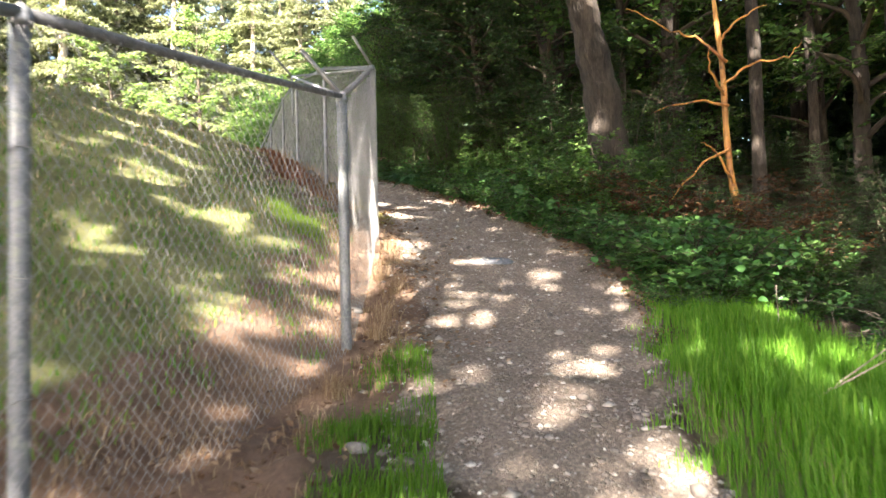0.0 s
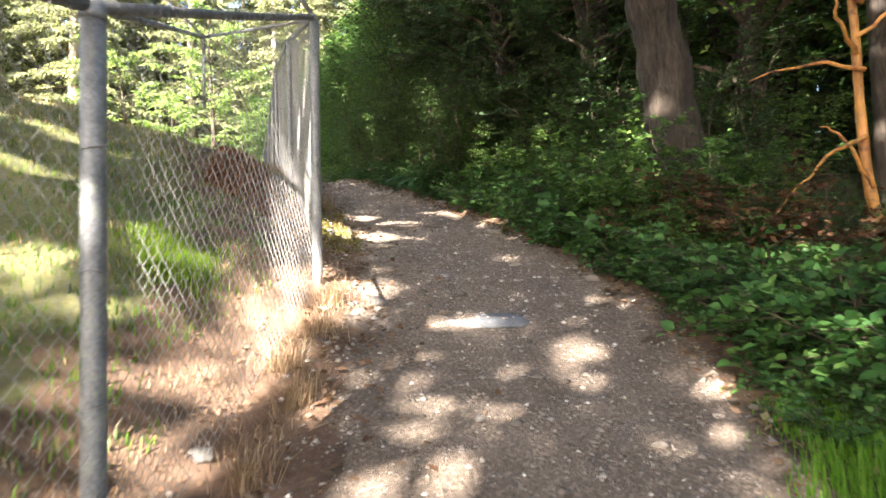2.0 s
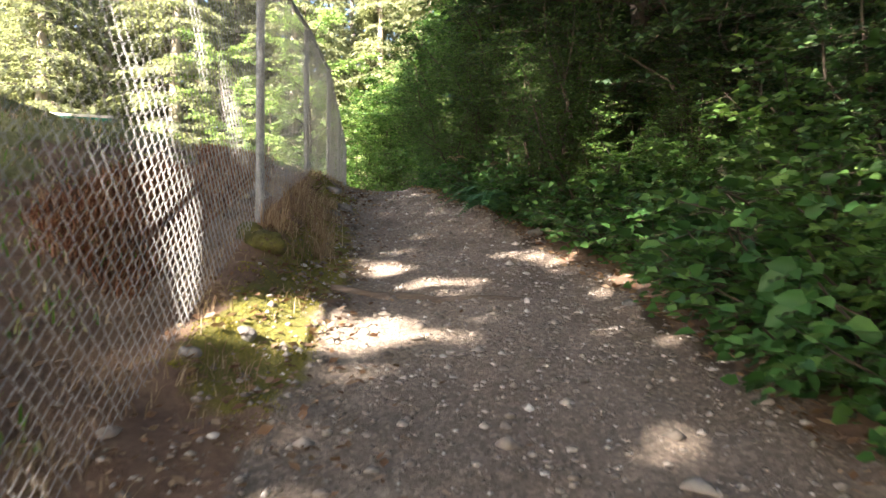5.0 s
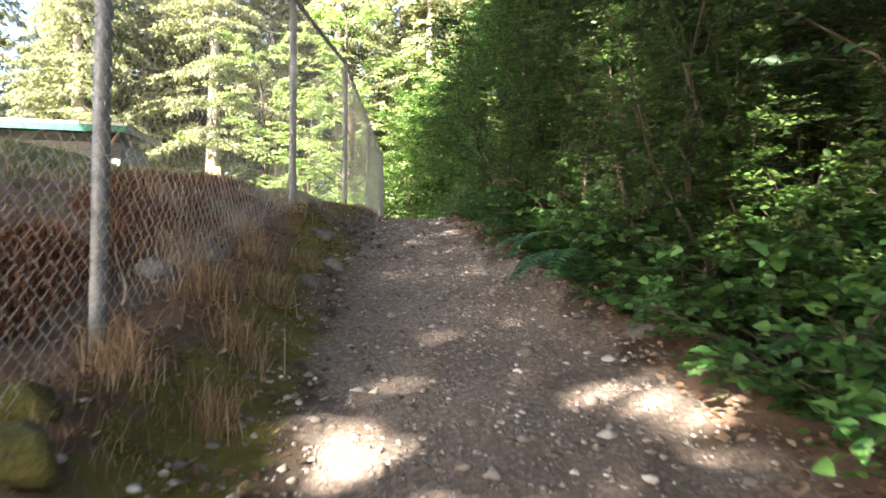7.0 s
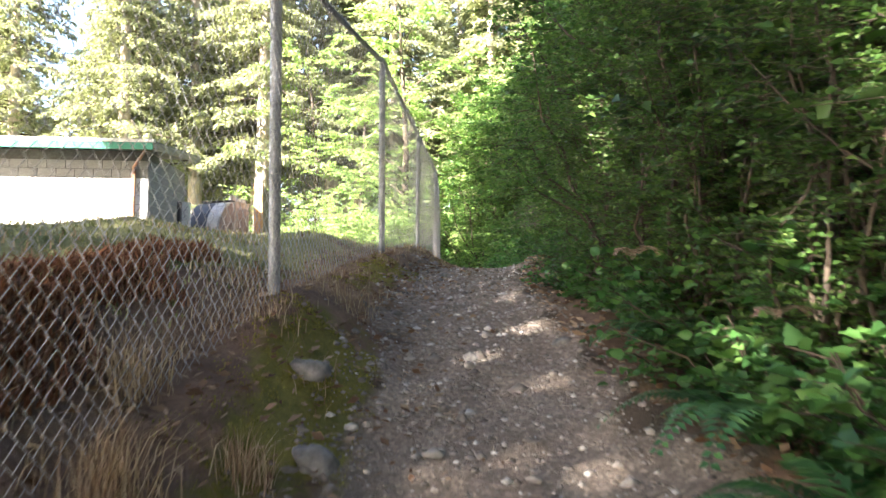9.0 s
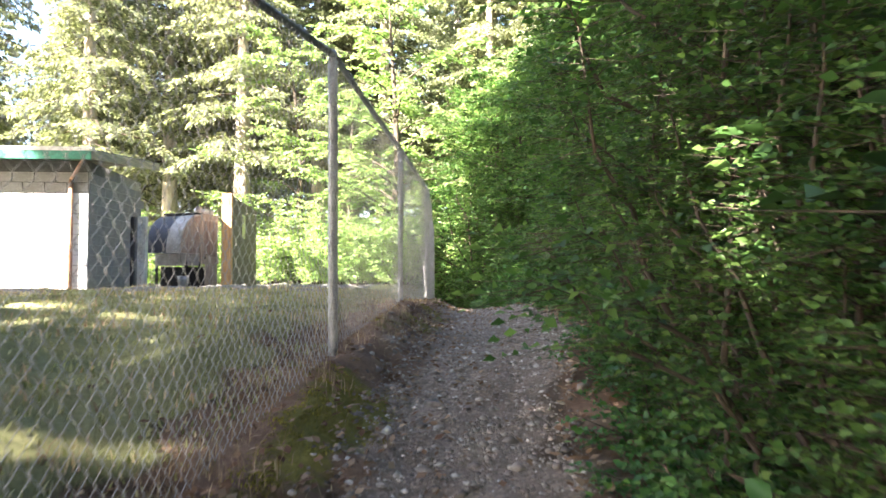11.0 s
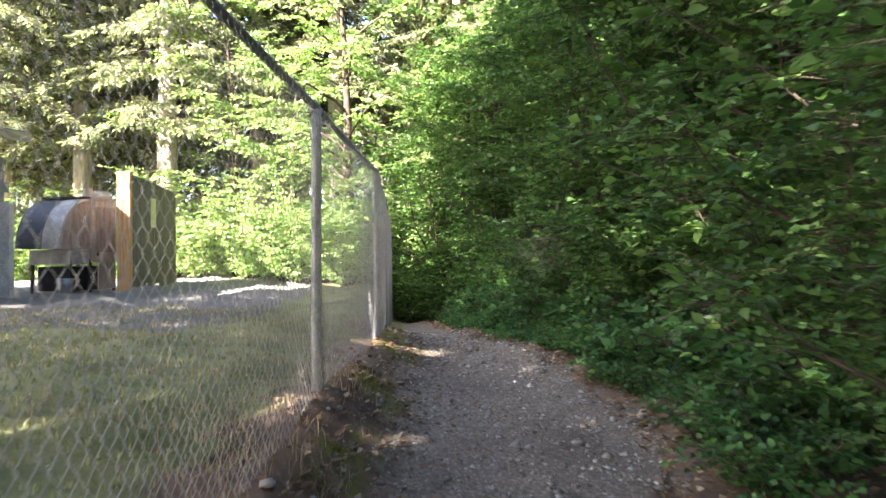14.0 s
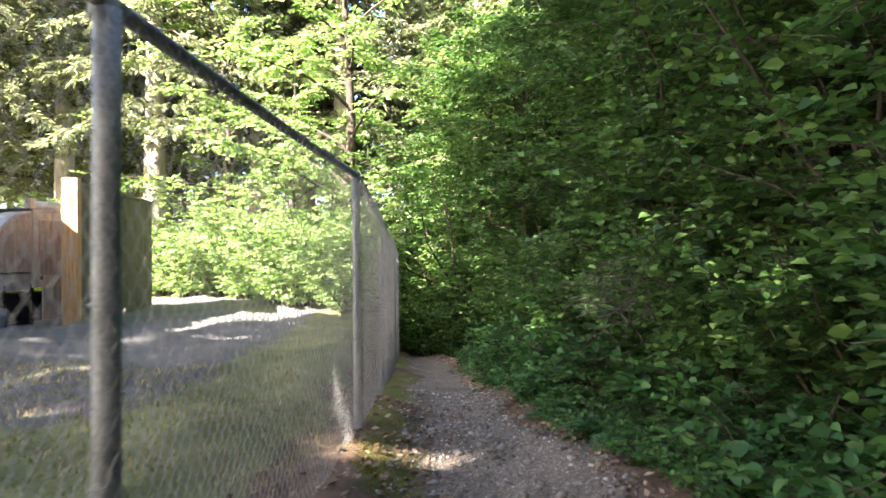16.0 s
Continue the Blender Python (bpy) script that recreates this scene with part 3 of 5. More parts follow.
def build_cooker():
    """A steel cooker: quarter-round hood to the front, plywood cabinet behind, open frame below."""
    z = float(height(-5.6, 29.9))
    c = thing("barrel_cooker", (-5.6, 29.9, z), "dark steel cooker with rounded hood and plywood cabinet", "outdoor oven")
    c.rotation_euler.z = radians(-10)

    def quarter(x0, x1, grow, name, material, label=""):
        bm = bmesh.new()
        prof = [(0.0, 1.84 + grow)] + [(-(0.78 + grow) * math.sin(a), 0.86 + (0.98 + grow) * math.cos(a)) for a in np.linspace(0.12, 1.57, 14)] + [(0.0, 0.86)]
        lo, hi = [bm.verts.new((x0, y, h)) for y, h in prof], [bm.verts.new((x1, y, h)) for y, h in prof]
        bm.faces.new(lo)
        bm.faces.new(hi[::-1])
        for k in range(len(prof)):
            bm.faces.new((lo[k], hi[k], hi[(k + 1) % len(prof)], lo[(k + 1) % len(prof)]))
        bmesh.ops.recalc_face_normals(bm, faces=bm.faces[:])
        return part(name, bm, material, c, label)

    quarter(-1.0, -0.02, 0.0, "hood", M_HOOD, "dark blue-black rounded steel hood")
    quarter(-0.018, 0.004, -0.03, "hood_end", M_PLANK_GREY, "brown weathered end plate")
    # sun's reflection on the curved hood, laid on as a paler steel shell
    quarter(-0.40, -0.015, 0.006, "hood_sun_band", M_STEEL, "pale steel band that paints the sun's reflection on the hood")
    part("hood_trim", bevel_box((-0.98, -0.16, 1.845), (0.0, 0.06, 1.885), 0.006), M_BLACK, c)
    part("cabinet", bevel_box((-0.95, 0.005, 0.66), (0.0, 0.75, 1.84), 0.01), M_PLY, c, "weathered plywood cabinet")
    part("cabinet_door", bevel_box((0.002, 0.14, 0.80), (0.02, 0.68, 1.70), 0.004), M_PLANK_GREY, c, "brown-grey plywood door")
    part("edge_trim", bevel_box((-0.01, 0.0, 0.62), (0.035, 0.09, 1.87), 0.004), M_PLY, c)
    part("top_trim", bevel_box((-0.98, 0.08, 1.842), (0.03, 0.78, 1.875), 0.004), M_PLY, c)
    part("lower_rail", bevel_box((0.002, 0.0, 0.60), (0.03, 0.75, 0.72), 0.004), M_PLY, c)
    part("latch", bevel_box((0.03, 0.13, 0.72), (0.045, 0.18, 0.79), 0.003), M_BLACK, c)
    part("firebox", bevel_box((-0.94, -0.52, 0.56), (-0.03, -0.002, 0.84), 0.01), M_STEEL, c, "dull steel firebox")
    part("ash_pan", bevel_box((-0.86, -0.40, 0.04), (-0.16, 0.55, 0.52), 0.02), M_BLACK, c)
    part("lower_panel", bevel_box((-0.02, 0.22, 0.06), (0.0, 0.72, 0.595), 0.004), M_PLY, c)
    for x, y in ((-0.93, -0.5), (-0.08, -0.5), (-0.08, 0.02), (-0.93, 0.68), (-0.08, 0.70)):
        part("leg", bevel_box((x, y, -0.03), (x + 0.05, y + 0.05, 0.66), 0.004), M_BLACK, c)
    g = Geo()
    bar(g, (-0.22, 0.12, 1.955), (-0.16, 0.7, 1.955), 0.08, 12)
    part("roll", g, M_STEEL, c, "pale roll lying on top")
    part("block", bevel_box((-0.16, 0.02, 1.876), (-0.04, 0.12, 2.06), 0.01), M_PLY, c)
    x, y = -5.72, 29.28
    bucket = thing("ash_bucket", (x, y, float(height(x, y)) - 0.005), "small dull grey metal bucket beside the cooker", "bucket")
    g = Geo()
    tube(g, [(0, 0, 0), (0, 0, 0.15), (0, 0, 0.31)], (0.10, 0.12, 0.14), 16)
    part("bucket_body", g, M_GALV, bucket, smooth=True)


build_screen()
build_cooker()


# ---- plants: how each kind is made ----
def arc(base, out, rise, n, sag, rng, wander=0.05):
    s = np.linspace(0, 1, n)[:, None]
    p = np.asarray(base) + np.asarray(out) * s ** 1.3 + np.array((0, 0, 1.0)) * (rise * s - sag * s ** 2)
    j = np.cumsum(rng.normal(0, wander, (n, 3)), 0) * np.array((1, 1, 0.4))
    j[0] = 0
    return p + j


def sprig(geo_twig, geo_leaf, start, direction, length, count, leaf, aspect, rng, twig_r=0.003, rich=False, flat=0.75):
    """A twig with leaves set alternately along it, turned to the light."""
    d = unit(direction)
    s = np.linspace(0, 1, 4)[:, None]
    pts = start + d * length * s + np.array((0, 0, -0.18 * length)) * s ** 2
    if geo_twig is not None:
        tube(geo_twig, pts[::3], np.array((twig_r, twig_r * 0.4)), 3, False)
    f = (np.arange(count) + 1.0) / count
    p = start + d * length * f[:, None] + np.array((0, 0, -0.18 * length)) * f[:, None] ** 2
    side = unit(np.cross(d, (0, 0, 1.0)) + 1e-4)
    sign = np.where(np.arange(count) % 2 == 0, 1, -1)[:, None]
    ld = d * 0.55 + side * sign * rng.uniform(0.6, 1.1, (count, 1)) + rng.normal(0, 0.28, (count, 3))
    ld[-1] = d
    up = np.array((0, 0, flat)) + rng.normal(0, 0.42, (count, 3)) + d * 0.25
    size = leaf * rng.uniform(0.55, 1.2, count)
    leaves(geo_leaf, p, ld, up, size, size * aspect, rich)


def shrub(seed, tall, wide, stems, twigs, count, leaf, aspect, rich=False, bare=0.1):
    rng = np.random.RandomState(seed)
    wood, green = Geo(), Geo()
    for i in range(stems):
        az = 6.283 * (i + rng.uniform(-0.4, 0.4)) / stems
        reach = wide * rng.uniform(0.25, 1.0)
        rise = tall * rng.uniform(0.55, 1.1) * (1.1 - 0.35 * reach / wide)
        p = arc((0.1 * wide * math.cos(az), 0.1 * wide * math.sin(az), -0.06), (reach * math.cos(az), reach * math.sin(az), 0), rise * 1.15, 8, rise * 0.2, rng, 0.03 * tall)
        tube(wood, p, np.linspace(0.006 + 0.005 * tall, 0.003, 8), 5, False)
        for k in range(twigs):
            f = rng.uniform(bare, 1.0) * 7
            a = int(min(f, 6.99))
            q = p[a] + (p[a + 1] - p[a]) * (f - a) if a < 7 else p[7]
            az2 = az + rng.normal(0, 1.25)
            d = (math.cos(az2), math.sin(az2), rng.uniform(-0.15, 0.55))
            sprig(wood, green, q, d, rng.uniform(0.16, 0.42) * (0.55 + 0.2 * tall), count, leaf, aspect, rng, rich=rich)
    return wood, green


def fern(seed, size):
    """The fronds of a fern, one by one."""
    rng = np.random.RandomState(seed)
    fronds = []
    for i in range(11):
        g = Geo()
        az = 6.283 * (i + rng.uniform(-0.3, 0.3)) / 11
        L = size * rng.uniform(0.7, 1.1)
        s = np.linspace(0, 1, 24)[:, None]
        o = np.array((math.cos(az), math.sin(az), 0))
        p = o * L * 0.85 * s + np.array((0, 0, 1.0)) * L * (0.95 * s - 0.85 * s ** 2.2)
        tube(g, p[::4], 0.003, 3, False)
        d = unit(np.gradient(p, axis=0))
        side = np.cross(d, (0, 0, 1.0))
        wid = L * 0.17 * np.sin(np.clip(s[:, 0] * 1.02 + 0.1, 0, 1) * 3.0) ** 0.7 + 0.01
        for sg in (1, -1):
            leaves(g, p[3:], side[3:] * sg + d[3:] * 0.35, np.cross(side[3:], d[3:]), wid[3:], np.full(21, L * 0.038), False, 0.1, 0.12)
        fronds.append(g)
    return fronds


def tree_leafy(seed, tall, crown, limbs, twigs, count, leaf, first=0.25):
    """Trunk, limbs and twigs with leaves; an uneven crown with gaps."""
    rng = np.random.RandomState(seed)
    wood, limb_wood, green = Geo(), Geo(), Geo()
    p = arc((0, 0, -0.2), (rng.uniform(-0.6, 0.6), rng.uniform(-0.6, 0.6), 0), tall, 10, 0, rng, 0.05)
    tube(wood, p, np.linspace(0.022 * tall ** 0.9, 0.02, 10), 9)
    for i in range(limbs):
        f = first + (1 - first) * (i + rng.uniform(0, 1)) / limbs
        q = p[0] + (p[-1] - p[0]) * f
        a = int(min(f * 9, 8))
        q = p[a] + (p[a + 1] - p[a]) * (f * 9 - a)
        az = 2.4 * i + rng.uniform(-0.5, 0.5)
        reach = crown * (0.45 + 0.75 * math.sin(min(1.0, (f - first) / (1 - first) * 0.8 + 0.25) * 3.0)) * rng.uniform(0.6, 1.1)
        lp = arc(q, (reach * math.cos(az), reach * math.sin(az), 0), reach * rng.uniform(0.25, 0.75), 7, reach * 0.25, rng, 0.05)
        tube(limb_wood, lp, np.linspace(0.006 * tall * (1.1 - f) + 0.008, 0.005, 7), 5, False)
        for k in range(twigs):
            g = rng.uniform(0.15, 1.0) ** 0.7 * 6
            b = int(min(g, 5.99))
            s = lp[b] + (lp[b + 1] - lp[b]) * (g - b)
            az2 = az + rng.normal(0, 1.1)
            sprig(limb_wood, green, s, (math.cos(az2), math.sin(az2), rng.uniform(-0.3, 0.4)), rng.uniform(0.25, 0.7), count, leaf, 0.62, rng, 0.004)
    return wood, limb_wood, green


def tree_fir(seed, tall, spread, whorls, start, needle=0.26, dense=16):
    """A conifer: straight trunk, tiers of drooping boughs, each a flat spray of needle twigs."""
    rng = np.random.RandomState(seed)
    wood, bough, green = Geo(), Geo(), Geo()
    z = np.linspace(-0.3, tall, 12)
    lean = rng.normal(0, 0.012, 2)
    tube(wood, np.stack([lean[0] * z, lean[1] * z, z], 1), np.linspace(0.019 * tall + 0.04, 0.02, 12), 10)
    for i in range(whorls):
        f = i / (whorls - 1)
        h = tall * (start + (0.985 - start) * f) + rng.uniform(-0.3, 0.3)
        reach0 = spread * (1 - f) ** 0.75 + 0.25
        for k in range(rng.randint(3, 6)):
            az = rng.uniform(0, 6.283)
            reach = reach0 * rng.uniform(0.55, 1.1)
            o = np.array((math.cos(az), math.sin(az), 0))
            s = np.linspace(0, 1, 6)[:, None]
            p = np.array((lean[0] * h, lean[1] * h, h)) + o * reach * s + np.array((0, 0, 1.0)) * reach * (0.12 * s - 0.42 * s ** 2) + np.array((0, 0, rng.uniform(-0.2, 0.2)))
            tube(bough, p, np.linspace(0.012 * reach + 0.006, 0.004, 6), 4, False)
            n = int(dense * reach) + 4
            g = rng.uniform(0.12, 1.0, n)
            q = p[0] + o * reach * g[:, None] + np.array((0, 0, 1.0)) * reach * (0.12 * g - 0.42 * g ** 2)[:, None]
            side = np.array((-o[1], o[0], 0))
            sg = rng.choice((-1.0, 1.0), n)[:, None]
            off = rng.uniform(0, 1, n)[:, None] * (1.05 - g[:, None]) * reach * 0.5
            d = side * sg * rng.uniform(0.5, 1.2, (n, 1)) + o * 0.6 + np.array((0, 0, -0.35)) + rng.normal(0, 0.25, (n, 3))
            q = q + side * sg * off + np.array((0, 0, -0.25)) * off
            size = needle * rng.uniform(0.6, 1.3, n)
            for tw in range(3):
                leaves(green, q + d * size[:, None] * 0.22 * tw, d + rng.normal(0, 0.45, (n, 3)), np.array((0, 0, 1.0)) + rng.normal(0, 0.4, (n, 3)), size, size * 0.34, False, 0.3, 0.25)
    return wood, bough, green


def make_plant(name, geos, mats, names, label, category, group):
    ob = thing(name, (0, 0, 0), label, category, group)
    for g, m, n in zip(geos, mats, names):
        made = part(n, g, m, ob, smooth=n in ("trunk",))
        if n in ("branch_work", "crown", "foliage", "stem"):
            tagged(made, kind="stuff")
    return ob


def settle(ob, x, y, turn, scale, sink=0.02, first=False):
    """Stands a copy of a plant on the ground."""
    m = pose(x, y, float(height(x, y)) - sink, 0, 0, turn)
    if ob.get("placed"):
        made = copy_thing(ob, m)
    else:
        made = ob
        made.matrix_basis = m
        ob["placed"] = 1
    made.scale = (scale,) * 3
    return made


def kinds(name, builder, seeds, mats, names, label, category, group, *rest):
    return [make_plant(name, builder(s, *rest), mats, names, label, category, group) for s in seeds]


R = np.random.RandomState(11)
S_NAMES, T_NAMES = ("stem", "foliage"), ("trunk", "branch_work", "crown")
hazel = kinds("leafy_shrub", shrub, (1, 2, 3), (M_TWIG, M_HAZEL), S_NAMES, "dense green broad-leaved shrub beside the path", "shrub", "hedge shrubs", 2.4, 1.15, 15, 32, 6, 0.115, 0.68, True)
tallshrub = kinds("tall_shrub", shrub, (4, 5), (M_TWIG, M_HAZEL), S_NAMES, "tall arching green shrub at the forest edge", "shrub", "tall hedge shrubs", 4.6, 1.8, 18, 46, 7, 0.105, 0.66, True)
salal = kinds("low_groundcover", shrub, (6, 7, 8), (M_TWIG, M_SALAL), S_NAMES, "low glossy dark green groundcover at the path edge", "groundcover", "groundcover clumps", 0.55, 0.5, 15, 11, 6, 0.066, 0.78, True)
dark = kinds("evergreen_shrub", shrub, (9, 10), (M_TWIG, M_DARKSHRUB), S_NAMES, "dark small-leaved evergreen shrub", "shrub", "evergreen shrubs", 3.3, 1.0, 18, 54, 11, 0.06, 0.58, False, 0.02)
fine_shrub = kinds("small_leaf_shrub", shrub, (14, 15), (M_TWIG, M_HAZEL), S_NAMES, "dense small-leaved green shrub crowding the path", "shrub", "small-leaved shrubs", 3.3, 0.85, 20, 62, 10, 0.056, 0.64, False, 0.02)
brown = kinds("dead_shrub", shrub, (16,), (M_TWIG, M_DEADLEAF), S_NAMES, "tangled shrub with dead brown leaves in the forest edge", "shrub", "dead shrubs", 1.5, 0.9, 14, 26, 6, 0.07, 0.6, True, 0.05)
lime = kinds("lime_shrub", shrub, (12,), (M_TWIG, M_LEAF_SUNLIT), S_NAMES, "leafy bush coloured yellow-green as if sunlit", "bush", "lime bushes", 3.4, 1.7, 18, 40, 9, 0.12, 0.68)
maple = kinds("leafy_tree", tree_leafy, (21, 22), (M_BARK, M_TWIG, M_HAZEL), T_NAMES, "slender green deciduous tree in the woods", "tree", "deciduous trees", 9.0, 2.6, 26, 26, 9, 0.13, 0.2)
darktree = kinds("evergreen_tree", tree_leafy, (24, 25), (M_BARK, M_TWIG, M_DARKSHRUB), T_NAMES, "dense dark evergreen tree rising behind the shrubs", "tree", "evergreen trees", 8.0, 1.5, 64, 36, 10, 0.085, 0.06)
thicket = kinds("thicket_tree", tree_leafy, (26, 27), (M_BARK, M_TWIG, M_HAZEL), T_NAMES, "leafy green small tree of the high hedge", "tree", "thicket trees", 7.2, 1.8, 60, 32, 8, 0.12, 0.04)
limetree = kinds("sunlit_tree", tree_leafy, (23,), (M_TWIG, M_TWIG, M_LEAF_SUNLIT), T_NAMES, "deciduous tree coloured bright yellow-green as if in sunlight", "tree", "sunlit trees", 9.0, 2.8, 28, 26, 9, 0.16, 0.1)
fir = kinds("fir_tree", tree_fir, (31, 32), (M_BARK, M_TWIG, M_FIR), T_NAMES, "tall dark green fir tree with drooping boughs", "conifer", "fir trees", 19.0, 3.6, 34, 0.22)
sunlit_fir = kinds("pine_tree", tree_fir, (33, 34), (M_BARK_SUNLIT, M_TWIG, M_FIR_SUNLIT), T_NAMES, "conifer coloured as if sunlit, yellow-green with pale trunk", "conifer", "sunlit conifers", 20.0, 3.9, 46, 0.29, 0.21, 26)
ferns = [make_plant("sword_fern", fern(s, 0.75), (M_FERN,) * 11, ("frond",) * 11, "blue-green fern with arching fronds", "fern", "ferns") for s in (41, 42)]

# hedge along the path, low in front and higher behind
for y in np.arange(5.2, 33, 0.42):
    e = float(right_edge(y))
    if 15.2 < y < 20:
        settle(salal[R.randint(3)], max(e, 2.5) + R.uniform(0.35, 0.5), y, R.uniform(0, 360), R.uniform(0.5, 0.7))
    else:
        near = 9.5 < y < 15.2
        settle(salal[R.randint(3)], e + R.uniform(0.4, 0.6), y, R.uniform(0, 360), R.uniform(0.5, 0.85) * (1.35 if near else 1.0))
        if near:
            settle(hazel[R.randint(3)], e + R.uniform(0.75, 0.95), y, R.uniform(0, 360), R.uniform(0.3, 0.42))
        settle(salal[R.randint(3)], e + R.uniform(0.8, 1.3), y + 0.2, R.uniform(0, 360), R.uniform(0.9, 1.5))
for y in np.arange(9.2, 34, 0.75):
    e = float(right_edge(y))
    pick = hazel[R.randint(3)] if y > 14 or R.rand() < 0.5 else fine_shrub[R.randint(2)]
    k = R.uniform(0.5, 0.72) if y < 14 else R.uniform(0.6, 0.85)
    settle(pick, e + 1.4 + R.uniform(-0.1, 0.2), y, R.uniform(0, 360), k)
for y in (15.7, 16.3, 16.9, 17.5, 18.1, 18.7, 19.3):
    settle(fine_shrub[R.randint(2)], max(float(right_edge(y)), 2.5) + 0.9 + 0.25 * (y > 18.5), y, R.uniform(0, 360), R.uniform(0.72, 0.85))
    settle(fine_shrub[R.randint(2)], max(float(right_edge(y)), 2.5) + 1.75, y + 0.3, R.uniform(0, 360), R.uniform(1.2, 1.45))
for x, y, k in ((3.8, 13.75, 0.6), (3.95, 12.5, 0.65), (4.3, 13.2, 0.75), (3.5, 14.7, 0.62), (3.45, 15.3, 0.7), (4.3, 14.4, 0.9)):
    settle((dark + fine_shrub)[R.randint(4)], x, y, R.uniform(0, 360), k)
for x, y, k in ((4.85, 8.15, 0.66), (5.35, 8.1, 0.62), (4.45, 8.6, 0.6), (4.75, 7.7, 0.42), (5.1, 7.8, 0.46), (5.5, 7.9, 0.42), (4.9, 8.3, 0.5), (5.9, 8.0, 0.4), (6.1, 6.6, 0.34), (5.6, 6.9, 0.32)):
    settle((dark + hazel)[R.randint(4)], x, y, R.uniform(0, 360), k)
for y in np.arange(9.8, 36, 1.4):
    e = float(right_edge(y))
    pick = dark[R.randint(2)] if 11 < y < 15 else tallshrub[R.randint(2)] if R.rand() < 0.75 else dark[R.randint(2)]
    settle(pick, e + 2.6 + R.uniform(-0.2, 0.4), y, R.uniform(0, 360), R.uniform(0.85, 1.1))
for y in np.arange(11, 40, 2.0):
    e = float(right_edge(y))
    settle(maple[R.randint(2)], e + 4.3 + 1.3 * (y > 16) + R.uniform(-0.5, 0.8), y, R.uniform(0, 360), R.uniform(0.9, 1.3))
for y in np.arange(-4, 44, 2.9):
    e = float(right_edge(y))
    settle(fir[R.randint(2)], max(e, 2.5) + 10 + R.uniform(-1.2, 1.5), y, R.uniform(0, 360), R.uniform(0.8, 1.05))
# tall evergreens and a high leafy wall behind the hedge
for x, y, k in ((5.0, 13.2, 0.95), (4.7, 15.0, 1.0), (5.5, 16.6, 1.1), (5.6, 14.3, 1.15), (4.9, 18.4, 1.0), (6.2, 12.2, 1.0)):
    settle(darktree[R.randint(2)], x, y, R.uniform(0, 360), k)
for y in np.arange(20.2, 33, 1.7):
    e = float(right_edge(y))
    settle(thicket[R.randint(2)], e + 2.5 + R.uniform(-0.2, 0.3), y, R.uniform(0, 360), R.uniform(0.85, 1.05))
    settle(thicket[R.randint(2)], e + 4.4 + R.uniform(-0.3, 0.3), y + 0.8, R.uniform(0, 360), R.uniform(1.1, 1.3))
for x, y, k in ((2.4, 33.6, 0.9), (1.6, 35.4, 1.0), (3.2, 36.0, 1.2), (1.4, 38.2, 1.2)):
    settle(thicket[R.randint(2)], x, y, R.uniform(0, 360), k)
# end of the path
for x, y, k in ((0.5, 32.8, 0.8), (1.25, 31.9, 0.7), (0.0, 33.6, 0.9)):
    settle(hazel[R.randint(3)], x, y, R.uniform(0, 360), k)
for x, y in ((1.6, 33.5), (0.4, 35.0), (2.4, 35.5), (-0.8, 37.0), (1.0, 38.0)):
    settle(tallshrub[R.randint(2)], x, y, R.uniform(0, 360), R.uniform(0.9, 1.2))
for x, y, k in ((4.2, 9.35, 1.3), (4.3, 8.8, 1.4), (4.45, 9.1, 1.5), (4.15, 9.9, 0.9), (4.55, 9.6, 1.6), (4.3, 8.3, 1.2)):
    settle(salal[R.randint(3)], x, y, R.uniform(0, 360), k)
# open wood at the start: lower brush
for y in np.arange(5.6, 11, 0.6):
    for o in (1.1, 1.9, 2.8, 3.7):
        pick = (dark, hazel, salal, salal)[R.randint(4)]
        settle(pick[R.randint(2)], float(right_edge(y)) + o + R.uniform(-0.3, 0.3), y, R.uniform(0, 360), R.uniform(0.3, 0.48) * (3.2 if pick is salal else 1.0))
for x, y, k in ((5.2, 7.5, 0.9), (5.7, 7.0, 1.0), (4.9, 8.0, 0.8), (6.3, 6.6, 0.9), (5.9, 6.2, 0.7), (4.9, 6.2, 0.5), (6.9, 7.4, 1.1)):
    settle(brown[0], x, y, R.uniform(0, 360), k)
for y in np.arange(3.4, 6, 0.6):
    for x in (5.0, 5.9, 6.8, 7.8):
        pick = (dark, salal, salal)[R.randint(3)]
        settle(pick[R.randint(2)], x + R.uniform(-0.3, 0.3), y, R.uniform(0, 360), R.uniform(0.22, 0.36) * (3.0 if pick is salal else 1.0))
for x, y in ((8.5, 11.5), (7.2, 14.0), (10.5, 9.0), (9.8, 13.5), (12.0, 6.5), (6.4, 12.6), (11.5, 11), (13, 9), (8.8, 17), (11.2, 3.5), (5.6, 14.6), (12.5, 1)):
    settle(maple[R.randint(2)], x, y, R.uniform(0, 360), R.uniform(0.8, 1.15))
for x, y in ((7.9, 6.4), (8.9, 8.4), (9.5, 5.0), (7.4, 10.2), (10.5, 7), (8.6, 3.4), (10, 10.8), (8.2, 12), (11, 4.6), (9.4, 2.2)):
    settle((tallshrub + dark)[R.randint(4)], x, y, R.uniform(0, 360), R.uniform(0.5, 0.75))
